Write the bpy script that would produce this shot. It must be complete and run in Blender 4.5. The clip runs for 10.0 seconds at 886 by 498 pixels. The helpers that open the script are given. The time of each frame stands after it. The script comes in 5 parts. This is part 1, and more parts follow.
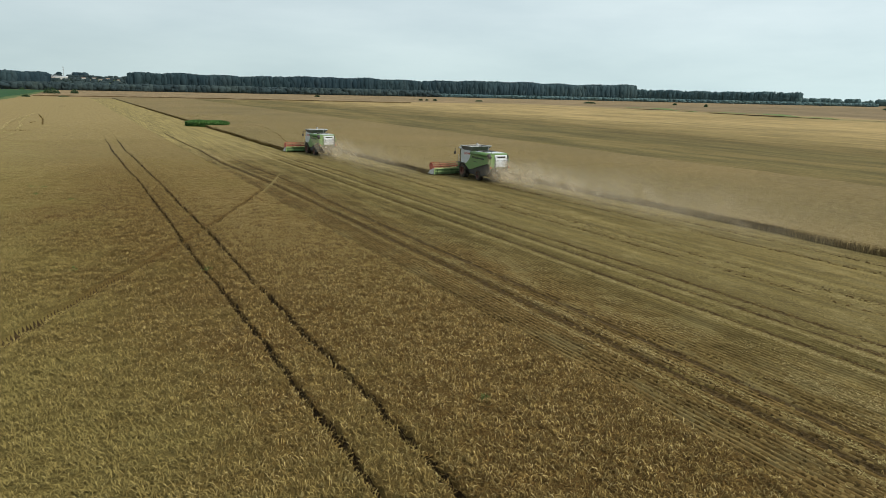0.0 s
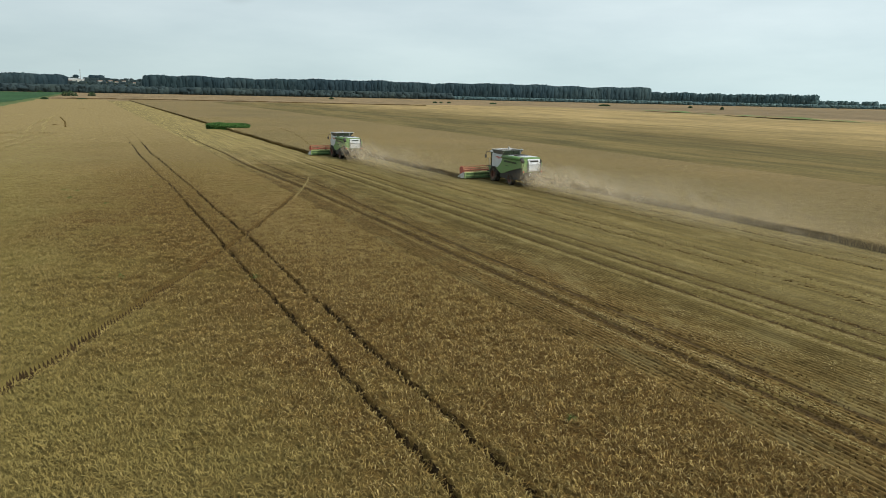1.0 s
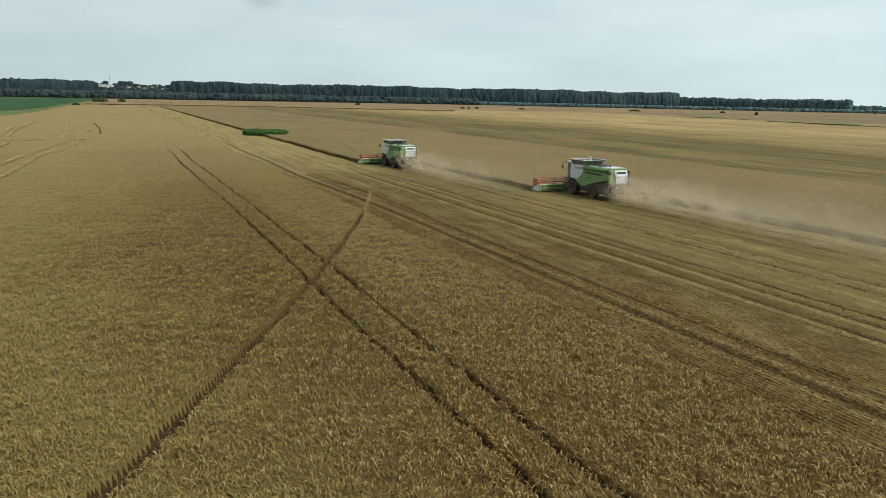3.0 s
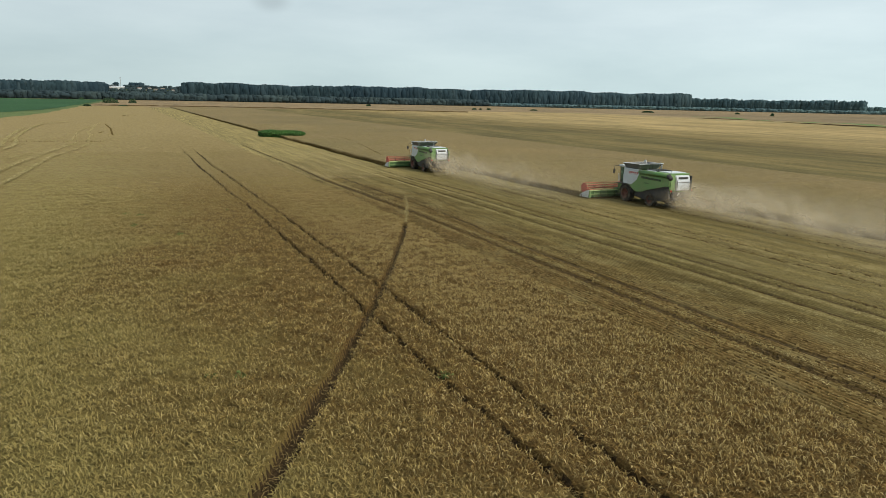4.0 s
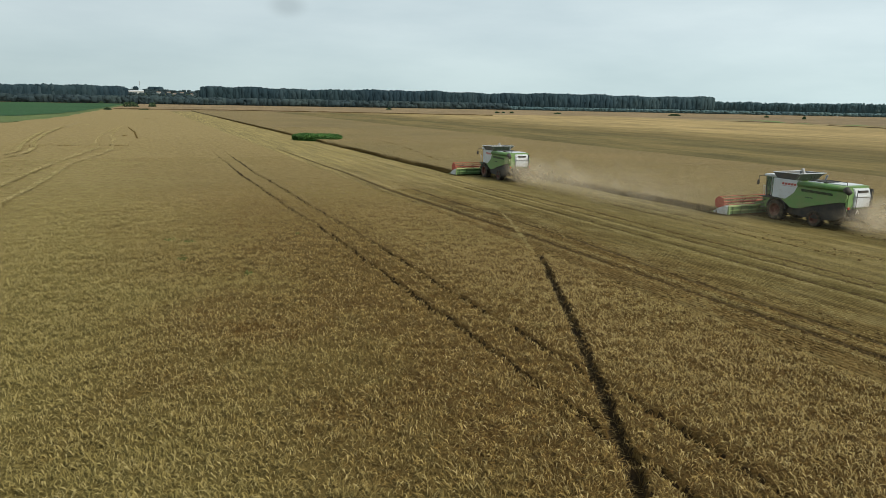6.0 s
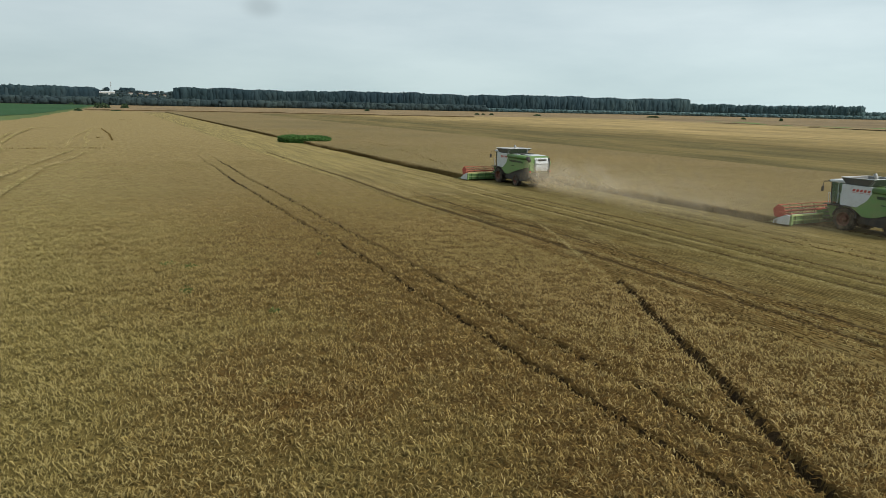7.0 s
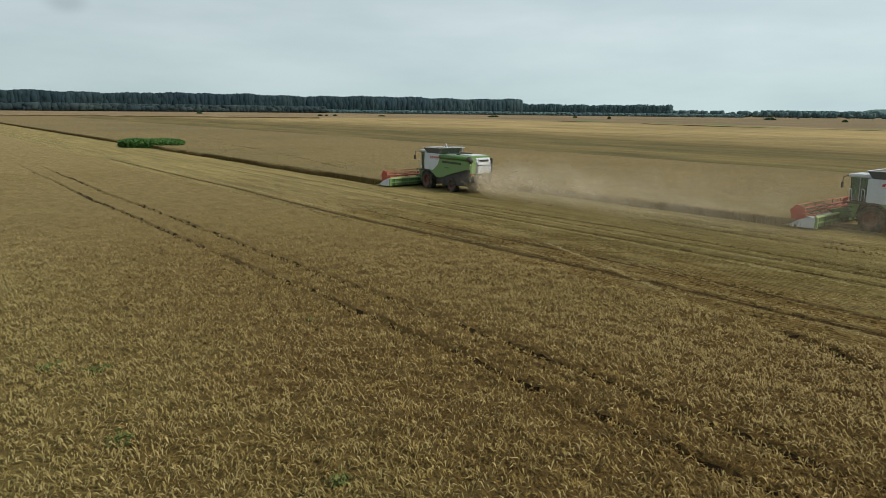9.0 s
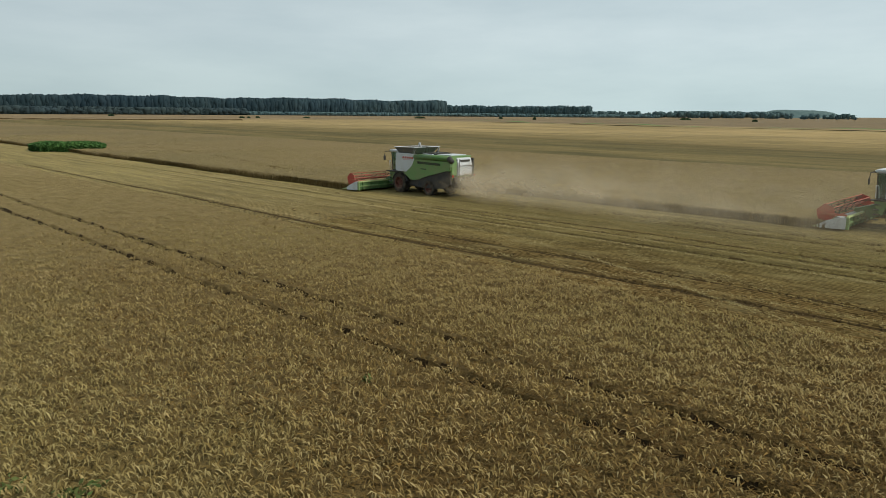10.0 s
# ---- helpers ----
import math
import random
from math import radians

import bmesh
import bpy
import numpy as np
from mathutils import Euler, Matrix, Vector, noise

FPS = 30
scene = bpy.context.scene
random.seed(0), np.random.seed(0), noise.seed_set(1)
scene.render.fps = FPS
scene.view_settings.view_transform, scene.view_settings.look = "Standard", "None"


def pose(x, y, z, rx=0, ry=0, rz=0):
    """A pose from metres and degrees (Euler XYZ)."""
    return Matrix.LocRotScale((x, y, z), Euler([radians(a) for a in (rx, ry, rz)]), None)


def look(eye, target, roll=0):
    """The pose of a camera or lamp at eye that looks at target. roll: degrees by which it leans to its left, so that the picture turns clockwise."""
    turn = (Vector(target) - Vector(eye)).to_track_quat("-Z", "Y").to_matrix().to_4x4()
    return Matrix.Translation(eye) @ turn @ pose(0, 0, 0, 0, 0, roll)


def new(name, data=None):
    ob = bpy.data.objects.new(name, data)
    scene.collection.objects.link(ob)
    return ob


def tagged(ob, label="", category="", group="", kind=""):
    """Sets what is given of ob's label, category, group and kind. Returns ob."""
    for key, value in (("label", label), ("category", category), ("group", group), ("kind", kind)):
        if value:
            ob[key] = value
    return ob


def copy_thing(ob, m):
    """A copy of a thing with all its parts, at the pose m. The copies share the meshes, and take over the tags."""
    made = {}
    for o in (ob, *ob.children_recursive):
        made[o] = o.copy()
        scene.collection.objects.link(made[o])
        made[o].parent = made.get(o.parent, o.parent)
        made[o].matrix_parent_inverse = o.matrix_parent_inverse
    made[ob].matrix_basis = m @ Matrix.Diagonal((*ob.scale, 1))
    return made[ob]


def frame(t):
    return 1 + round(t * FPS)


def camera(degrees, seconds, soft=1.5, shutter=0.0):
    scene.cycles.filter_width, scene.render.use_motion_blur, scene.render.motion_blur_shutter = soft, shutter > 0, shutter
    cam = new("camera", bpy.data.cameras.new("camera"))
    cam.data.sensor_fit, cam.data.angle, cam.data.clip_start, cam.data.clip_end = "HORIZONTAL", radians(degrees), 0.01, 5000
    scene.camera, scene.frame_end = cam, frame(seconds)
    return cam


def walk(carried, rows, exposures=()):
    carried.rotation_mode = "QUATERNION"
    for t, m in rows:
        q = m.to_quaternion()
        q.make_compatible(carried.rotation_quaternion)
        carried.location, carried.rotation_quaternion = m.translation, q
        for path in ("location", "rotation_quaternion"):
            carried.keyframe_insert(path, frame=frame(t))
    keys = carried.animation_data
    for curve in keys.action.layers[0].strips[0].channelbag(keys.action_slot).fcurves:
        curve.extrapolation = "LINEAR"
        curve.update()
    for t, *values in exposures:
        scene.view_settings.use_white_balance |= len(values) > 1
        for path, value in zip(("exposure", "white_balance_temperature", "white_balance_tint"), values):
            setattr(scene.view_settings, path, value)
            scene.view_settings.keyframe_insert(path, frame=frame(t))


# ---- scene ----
cam = camera(65.4, 10.0, soft=0.7)
PATH = [
    (0, (0.647, 0.61, 12.118), (1.581, 2.322, 11.672), 1.3),
    (0.5, (-0.211, 1.603, 12.14), (0.707, 3.324, 11.696), 1.3),
    (1, (-1.11, 3.063, 12.128), (-0.205, 4.792, 11.688), 1.3),
    (1.5, (-1.759, 4.992, 12.133), (-0.868, 6.728, 11.696), 1.2),
    (2, (-2.309, 7.652, 12.114), (-1.432, 9.396, 11.679), 1.2),
    (2.5, (-2.65, 10.585, 12.043), (-1.787, 12.337, 11.612), 1.2),
    (2.7, (-2.741, 11.905, 11.992), (-1.884, 13.66, 11.563), 1.2),
    (3.8, (-3.188, 20.788, 11.467), (-2.354, 22.556, 11.044), 1.2),
    (4, (-3.286, 22.42, 11.398), (-2.457, 24.19, 10.975), 1.2),
    (4.5, (-3.578, 26.477, 11.129), (-2.759, 28.252, 10.71), 1.2),
    (5, (-3.948, 31.003, 10.902), (-3.141, 32.784, 10.485), 1.1),
    (5.5, (-4.37, 35.367, 10.621), (-3.568, 37.152, 10.206), 1.1),
    (6, (-4.815, 39.996, 10.342), (-4.024, 41.786, 9.929), 1.1),
    (6.2, (-5.015, 41.794, 10.275), (-4.222, 43.583, 9.861), 1.1),
    (7.3, (-5.981, 52.159, 9.707), (-5.08, 53.899, 9.303), 1.1),
    (7.5, (-6.114, 54.005, 9.627), (-5.174, 55.724, 9.223), 1.0),
    (8, (-6.43, 58.675, 9.292), (-5.376, 60.327, 8.892), 0.9),
    (8.5, (-6.613, 63.051, 8.973), (-5.456, 64.633, 8.576), 0.8),
    (9, (-6.547, 67.627, 8.648), (-5.311, 69.149, 8.253), 0.7),
    (9.5, (-6.338, 71.876, 8.311), (-5.032, 73.34, 7.921), 0.6),
    (10, (-5.897, 76.446, 7.977), (-4.501, 77.825, 7.589), 0.5),
]
walk(cam, [(t, look(eye, target, roll)) for t, eye, target, roll in PATH], [(0.0, 0.10), (6.0, 0.04), (8.0, -0.06), (10.0, -0.17)])

# ---- world, sun, exposure ----
world = bpy.data.worlds.new("hazy_sky")
scene.world = world
world.use_nodes = True
wn, wl = world.node_tree.nodes, world.node_tree.links
wn.clear()
SUN_ELEV, SUN_AZ = 44.0, 152.0          # degrees; azimuth to the right of +y
sky = wn.new("ShaderNodeTexSky")
sky.sky_type = "NISHITA"
sky.sun_disc = False
sky.sun_elevation, sky.sun_rotation = radians(SUN_ELEV), radians(SUN_AZ)
bg_clear = wn.new("ShaderNodeBackground")
bg_clear.inputs["Strength"].default_value = 0.08
wl.new(sky.outputs[0], bg_clear.inputs["Color"])
geo = wn.new("ShaderNodeTexCoord")
sep = wn.new("ShaderNodeSeparateXYZ")
wl.new(geo.outputs["Generated"], sep.inputs[0])
ramp = wn.new("ShaderNodeValToRGB")
ramp.color_ramp.elements[0].position, ramp.color_ramp.elements[0].color = 0.0, (0.60, 0.765, 0.785, 1)
ramp.color_ramp.elements[1].position, ramp.color_ramp.elements[1].color = 0.45, (0.585, 0.675, 0.70, 1)
e = ramp.color_ramp.elements.new(0.10)
e.color = (0.69, 0.815, 0.84, 1)
wl.new(sep.outputs["Z"], ramp.inputs[0])
stretch = wn.new("ShaderNodeMapping")
stretch.inputs["Scale"].default_value = (1.6, 1.6, 7.0)
wl.new(geo.outputs["Generated"], stretch.inputs[0])
clouds = wn.new("ShaderNodeTexNoise")
clouds.inputs["Scale"].default_value, clouds.inputs["Detail"].default_value = 1.7, 7.0
clouds.inputs["Roughness"].default_value = 0.55
wl.new(stretch.outputs[0], clouds.inputs["Vector"])
cramp = wn.new("ShaderNodeValToRGB")
cramp.color_ramp.elements[0].position, cramp.color_ramp.elements[0].color = 0.32, (0.88, 0.90, 0.92, 1)
cramp.color_ramp.elements[1].position, cramp.color_ramp.elements[1].color = 0.62, (1.05, 1.04, 1.04, 1)
wl.new(clouds.outputs[0], cramp.inputs[0])
mul = wn.new("ShaderNodeMixRGB")
mul.blend_type = "MULTIPLY"
mul.inputs[0].default_value = 1.0
wl.new(ramp.outputs[0], mul.inputs[1])
wl.new(cramp.outputs[0], mul.inputs[2])
bg_haze = wn.new("ShaderNodeBackground")
dot = wn.new("ShaderNodeVectorMath")
dot.operation = "DOT_PRODUCT"
wl.new(geo.outputs["Generated"], dot.inputs[0])
dot.inputs[1].default_value = (math.sin(radians(115)), math.cos(radians(115)), 0.0)
glow = wn.new("ShaderNodeMapRange")
glow.inputs["From Min"].default_value, glow.inputs["From Max"].default_value = -1.0, 0.6
glow.inputs["To Min"].default_value, glow.inputs["To Max"].default_value = 0.74, 1.06
wl.new(dot.outputs["Value"], glow.inputs["Value"])
# a small grey cloud low in the haze
off = wn.new("ShaderNodeVectorMath")
off.operation = "SUBTRACT"
wl.new(geo.outputs["Generated"], off.inputs[0])
off.inputs[1].default_value = (0.196, 0.974, 0.124)
flat = wn.new("ShaderNodeVectorMath")
flat.operation = "MULTIPLY"
flat.inputs[1].default_value = (1.0, 1.0, 1.7)
wl.new(off.outputs[0], flat.inputs[0])
reach = wn.new("ShaderNodeVectorMath")
reach.operation = "LENGTH"
wl.new(flat.outputs[0], reach.inputs[0])
grey = wn.new("ShaderNodeMapRange")
grey.interpolation_type = "SMOOTHSTEP"
grey.inputs["From Min"].default_value, grey.inputs["From Max"].default_value = 0.006, 0.034
grey.inputs["To Min"].default_value, grey.inputs["To Max"].default_value = 0.80, 1.0
wl.new(reach.outputs["Value"], grey.inputs["Value"])
small = wn.new("ShaderNodeMixRGB")
small.blend_type = "MULTIPLY"
small.inputs[0].default_value = 1.0
wl.new(mul.outputs[0], small.inputs[1])
wl.new(grey.outputs[0], small.inputs[2])
wl.new(small.outputs[0], bg_haze.inputs["Color"])
wl.new(glow.outputs[0], bg_haze.inputs["Strength"])
wmix = wn.new("ShaderNodeMixShader")
wmix.inputs[0].default_value = 0.88
wl.new(bg_clear.outputs[0], wmix.inputs[1])
wl.new(bg_haze.outputs[0], wmix.inputs[2])
wout = wn.new("ShaderNodeOutputWorld")
wl.new(wmix.outputs[0], wout.inputs[0])

sun = new("sun", bpy.data.lights.new("sun", "SUN"))
sun.data.energy, sun.data.angle, sun.data.color = 3.0, radians(7), (1.0, 0.93, 0.82)
az, el = radians(SUN_AZ), radians(SUN_ELEV)
sun.matrix_world = look((0, 0, 60), (-math.sin(az) * math.cos(el) * 50, -math.cos(az) * math.cos(el) * 50, 60 - math.sin(el) * 50))


# ---- materials ----
def node_mat(name, rough=0.8, metal=0.0, spec=0.3):
    m = bpy.data.materials.new(name)
    m.use_nodes = True
    b = m.node_tree.nodes["Principled BSDF"]
    b.inputs["Roughness"].default_value, b.inputs["Metallic"].default_value = rough, metal
    b.inputs["Specular IOR Level"].default_value = spec
    return m, m.node_tree.nodes, m.node_tree.links, b


def add_ramp(n, stops):
    r = n.new("ShaderNodeValToRGB")
    els = r.color_ramp.elements
    els[0].position, els[0].color = stops[0][0], (*stops[0][1], 1)
    els[1].position, els[1].color = stops[-1][0], (*stops[-1][1], 1)
    for pos, col in stops[1:-1]:
        els.new(pos).color = (*col, 1)
    return r


def add_noise(n, l, scale, detail=4.0, rough=0.55, space="Object", stretch_by=(1, 1, 1)):
    tc = n.new("ShaderNodeTexCoord")
    mp = n.new("ShaderNodeMapping")
    mp.inputs["Scale"].default_value = stretch_by
    l.new(tc.outputs[space], mp.inputs[0])
    t = n.new("ShaderNodeTexNoise")
    t.inputs["Scale"].default_value, t.inputs["Detail"].default_value, t.inputs["Roughness"].default_value = scale, detail, rough
    l.new(mp.outputs[0], t.inputs["Vector"])
    return t


def mixed(n, l, a, b, fac, mode="MIX"):
    m = n.new("ShaderNodeMixRGB")
    m.blend_type = mode
    for socket, v in ((m.inputs[0], fac), (m.inputs[1], a), (m.inputs[2], b)):
        if hasattr(v, "links"):
            l.new(v, socket)
        elif isinstance(v, (int, float)):
            socket.default_value = v
        else:
            socket.default_value = (*v, 1)
    return m.outputs[0]


def add_bump(n, l, b, height, strength, distance):
    bp = n.new("ShaderNodeBump")
    bp.inputs["Strength"].default_value, bp.inputs["Distance"].default_value = strength, distance
    l.new(height, bp.inputs["Height"])
    l.new(bp.outputs[0], b.inputs["Normal"])


def greener_side(n, l, col, side):
    """Greener and lighter towards the -x side of the field, along a slanting, uneven line."""
    tc = n.new("ShaderNodeTexCoord")
    sp = n.new("ShaderNodeSeparateXYZ")
    l.new(tc.outputs["Object"], sp.inputs[0])
    wob = add_noise(n, l, 0.12, 4)
    near = n.new("ShaderNodeMath")
    near.operation = "MINIMUM"
    l.new(sp.outputs["Y"], near.inputs[0])
    near.inputs[1].default_value = 62.0
    slant = n.new("ShaderNodeMath")
    slant.operation = "MULTIPLY_ADD"
    l.new(near.outputs[0], slant.inputs[0])
    slant.inputs[1].default_value = 0.19
    l.new(sp.outputs["X"], slant.inputs[2])
    mad = n.new("ShaderNodeMath")
    mad.operation = "MULTIPLY_ADD"
    l.new(wob.outputs[0], mad.inputs[0])
    mad.inputs[1].default_value = -22.0
    l.new(slant.outputs[0], mad.inputs[2])
    mr = n.new("ShaderNodeMapRange")
    mr.inputs["From Min"].default_value, mr.inputs["From Max"].default_value = 4.0, -9.0
    mr.inputs["To Max"].default_value = 0.66
    l.new(mad.outputs[0], mr.inputs["Value"])
    return mixed(n, l, col, side, mr.outputs[0])


def crop_mat(name, stops, patch_tint, patch=0.05, green=None, thin=0.0, side=None, clump=None):
    """Loose straw, ears or leaves: each blade its own shade, with broad patches over the field."""
    m, n, l, b = node_mat(name, 0.85, 0, 0.08)
    g = n.new("ShaderNodeNewGeometry")
    r = add_ramp(n, stops)
    l.new(g.outputs["Random Per Island"], r.inputs[0])
    big = add_noise(n, l, patch, 3)
    rr = add_ramp(n, [(0.35, (1, 1, 1)), (0.65, patch_tint)])
    l.new(big.outputs[0], rr.inputs[0])
    col = mixed(n, l, r.outputs[0], rr.outputs[0], 1.0, "MULTIPLY")
    if green:
        spot = add_noise(n, l, 0.22, 3)
        gr = add_ramp(n, [(0.66, (0, 0, 0)), (0.80, (0.35, 0.35, 0.35))])
        l.new(spot.outputs[0], gr.inputs[0])
        col = mixed(n, l, col, green, gr.outputs[0])
    if clump:
        # tufts of a third of a metre, riper or greyer than their neighbours
        c1 = add_noise(n, l, clump[0], 3, 0.6)
        lo, hi = 1 - clump[1], 1 + clump[1] * 1.1
        cr = add_ramp(n, [(0.36, (lo, lo, lo)), (0.5, (0.97, 0.97, 0.97)), (0.64, (hi, hi, hi * 0.97))])
        l.new(c1.outputs[0], cr.inputs[0])
        col = mixed(n, l, col, cr.outputs[0], 1.0, "MULTIPLY")
    if side:
        col = greener_side(n, l, col, side)
    l.new(col, b.inputs["Base Color"])
    if thin:
        tr, mx = n.new("ShaderNodeBsdfTranslucent"), n.new("ShaderNodeMixShader")
        l.new(col, tr.inputs["Color"])
        mx.inputs[0].default_value = thin
        l.new(b.outputs[0], mx.inputs[1])
        l.new(tr.outputs[0], mx.inputs[2])
        l.new(mx.outputs[0], n["Material Output"].inputs[0])
    return m


EAR = crop_mat("wheat_ear", [(0.0, (0.118, 0.077, 0.026)), (0.45, (0.192, 0.131, 0.045)), (0.78, (0.256, 0.184, 0.069)), (1.0, (0.37, 0.285, 0.135))], (0.88, 0.89, 0.84), 0.06, (0.14, 0.15, 0.045), side=(0.266, 0.219, 0.074), clump=(2.7, 0.32))
# serves dried ears, and farther ears with low-angle brightness painted in
EAR_PALE = crop_mat("dried_and_lightened_ear", [(0.0, (0.232, 0.165, 0.064)), (0.45, (0.276, 0.200, 0.081)), (0.8, (0.322, 0.240, 0.102)), (1.0, (0.40, 0.31, 0.15))], (0.88, 0.93, 0.86), 0.05, side=(0.318, 0.268, 0.107), clump=(1.6, 0.12))
# ears painted paler for the haze and sheen over the far crop
EAR_SOFT = crop_mat("far_lightened_ear", [(0.0, (0.225, 0.170, 0.074)), (0.6, (0.262, 0.200, 0.088)), (1.0, (0.31, 0.242, 0.112))], (0.90, 0.93, 0.87), 0.05, side=(0.325, 0.282, 0.117))
# brown lower leaves, kept darker to paint shade deep in the crop
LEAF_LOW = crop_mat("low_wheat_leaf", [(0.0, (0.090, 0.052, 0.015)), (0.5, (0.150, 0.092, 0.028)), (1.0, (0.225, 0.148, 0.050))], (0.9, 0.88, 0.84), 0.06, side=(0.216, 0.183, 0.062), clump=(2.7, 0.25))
EAR_FAR = crop_mat("standing_wheat_ear", [(0.0, (0.205, 0.160, 0.068)), (0.45, (0.262, 0.206, 0.090)), (0.8, (0.34, 0.272, 0.128)), (1.0, (0.50, 0.415, 0.23))], (0.88, 0.93, 0.86), 0.05, clump=(1.6, 0.10))
STALK = crop_mat("wheat_stalk", [(0.0, (0.10, 0.068, 0.026)), (0.6, (0.17, 0.12, 0.046)), (1.0, (0.28, 0.205, 0.085))], (0.85, 0.85, 0.8))
STRAW = crop_mat("loose_straw", [(0.0, (0.19, 0.14, 0.055)), (0.5, (0.33, 0.255, 0.11)), (1.0, (0.48, 0.39, 0.20))], (0.85, 0.9, 0.8))
TUFT = crop_mat("stubble_stalk", [(0.0, (0.11, 0.080, 0.028)), (0.6, (0.20, 0.152, 0.057)), (1.0, (0.33, 0.26, 0.115))], (0.80, 0.92, 0.74), 0.04)
ROWS = crop_mat("brown_stubble_row", [(0.0, (0.066, 0.042, 0.014)), (0.55, (0.128, 0.085, 0.030)), (1.0, (0.245, 0.174, 0.069))], (0.82, 0.88, 0.78), 0.08)
WEED = crop_mat("weed_leaf", [(0.0, (0.042, 0.102, 0.026)), (0.6, (0.070, 0.160, 0.042)), (1.0, (0.105, 0.205, 0.058))], (0.8, 0.8, 0.9), 0.2)
SPRIG = crop_mat("sprig_leaf", [(0.0, (0.07, 0.105, 0.03)), (1.0, (0.14, 0.165, 0.055))], (0.9, 0.9, 0.9), 0.3)
# blue in this leaf colour paints the haze over the distant wood
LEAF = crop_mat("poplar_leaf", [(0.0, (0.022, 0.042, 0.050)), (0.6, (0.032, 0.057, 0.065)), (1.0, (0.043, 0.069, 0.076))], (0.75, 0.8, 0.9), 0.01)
BUSH = crop_mat("field_bush_leaf", [(0.0, (0.032, 0.060, 0.028)), (1.0, (0.065, 0.105, 0.048))], (0.8, 0.85, 0.95), 0.1)
# pale blue-green that puts distance haze into the farthest leaves
PALE_LEAF = crop_mat("hazed_pale_leaf", [(0.0, (0.074, 0.124, 0.124)), (0.6, (0.102, 0.160, 0.156)), (1.0, (0.128, 0.188, 0.178))], (0.8, 0.85, 0.95), 0.01)
# the poplar leaf again, made paler in two steps as painted haze
LEAF_HAZE_1 = crop_mat("poplar_leaf_haze_1", [(0.0, (0.024, 0.045, 0.053)), (0.6, (0.034, 0.060, 0.069)), (1.0, (0.046, 0.073, 0.080))], (0.75, 0.8, 0.9), 0.01)
LEAF_HAZE_2 = crop_mat("poplar_leaf_haze_2", [(0.0, (0.031, 0.057, 0.066)), (0.6, (0.043, 0.074, 0.084)), (1.0, (0.056, 0.089, 0.096))], (0.75, 0.8, 0.9), 0.01)
# leaf colour blued and lightened to hold the haze
HAZE_LEAF = crop_mat("hazed_far_leaf", [(0.0, (0.050, 0.090, 0.100)), (0.6, (0.067, 0.112, 0.121)), (1.0, (0.083, 0.129, 0.135))], (0.85, 0.9, 0.95), 0.01)
SHRUB = crop_mat("willow_leaf", [(0.0, (0.030, 0.047, 0.049)), (0.6, (0.044, 0.065, 0.066)), (1.0, (0.056, 0.080, 0.076))], (0.8, 0.85, 0.95), 0.01)
DUST = crop_mat("chaff_dust", [(0.0, (0.60, 0.515, 0.37)), (1.0, (0.66, 0.575, 0.43))], (1, 1, 1), 0.05, None, 0.5)


def soil_mat(name, dark, mid, light, fine=9.0, patch=0.03, bump=0.6, dist=0.15, streak=(1, 1, 1)):
    """Ground or closed crop seen from above: fine tufts, streaks and broad patches."""
    m, n, l, b = node_mat(name, 0.9, 0, 0.15)
    a = add_noise(n, l, fine, 6, 0.7, "Object", streak)
    r = add_ramp(n, [(0.32, dark), (0.52, mid), (0.72, light)])
    l.new(a.outputs[0], r.inputs[0])
    c = add_noise(n, l, patch, 4)
    rr = add_ramp(n, [(0.3, (0.80, 0.82, 0.78)), (0.7, (1.12, 1.08, 1.02))])
    l.new(c.outputs[0], rr.inputs[0])
    l.new(mixed(n, l, r.outputs[0], rr.outputs[0], 1.0, "MULTIPLY"), b.inputs["Base Color"])
    add_bump(n, l, b, a.outputs[0], bump, dist)
    return m


def bed_mat():
    """The depth of the wheat: shade between the ears painted dark, low-angle brightness painted paler towards the far
    end of the field.
    """
    m, n, l, b = node_mat("wheat_depth", 0.9, 0, 0.1)
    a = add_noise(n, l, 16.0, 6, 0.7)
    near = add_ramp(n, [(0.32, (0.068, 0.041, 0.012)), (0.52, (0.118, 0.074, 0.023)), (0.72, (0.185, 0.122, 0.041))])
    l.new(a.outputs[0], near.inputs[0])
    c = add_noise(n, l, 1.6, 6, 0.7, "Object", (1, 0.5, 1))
    paled = add_ramp(n, [(0.32, (0.19, 0.140, 0.057)), (0.52, (0.265, 0.200, 0.086)), (0.72, (0.345, 0.266, 0.122))])
    l.new(c.outputs[0], paled.inputs[0])
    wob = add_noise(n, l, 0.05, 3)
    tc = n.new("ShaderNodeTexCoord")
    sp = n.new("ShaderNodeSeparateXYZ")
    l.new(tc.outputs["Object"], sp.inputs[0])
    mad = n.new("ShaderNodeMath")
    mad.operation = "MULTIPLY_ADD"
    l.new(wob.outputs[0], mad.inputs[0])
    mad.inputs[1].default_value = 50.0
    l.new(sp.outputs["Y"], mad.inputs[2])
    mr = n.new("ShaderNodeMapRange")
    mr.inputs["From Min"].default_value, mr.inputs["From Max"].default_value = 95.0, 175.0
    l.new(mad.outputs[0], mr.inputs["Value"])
    near = greener_side(n, l, near.outputs[0], (0.205, 0.173, 0.056))
    col = mixed(n, l, near, paled.outputs[0], mr.outputs[0])
    l.new(col, b.inputs["Base Color"])
    add_bump(n, l, b, a.outputs[0], 0.6, 0.15)
    return m


CANOPY = bed_mat()
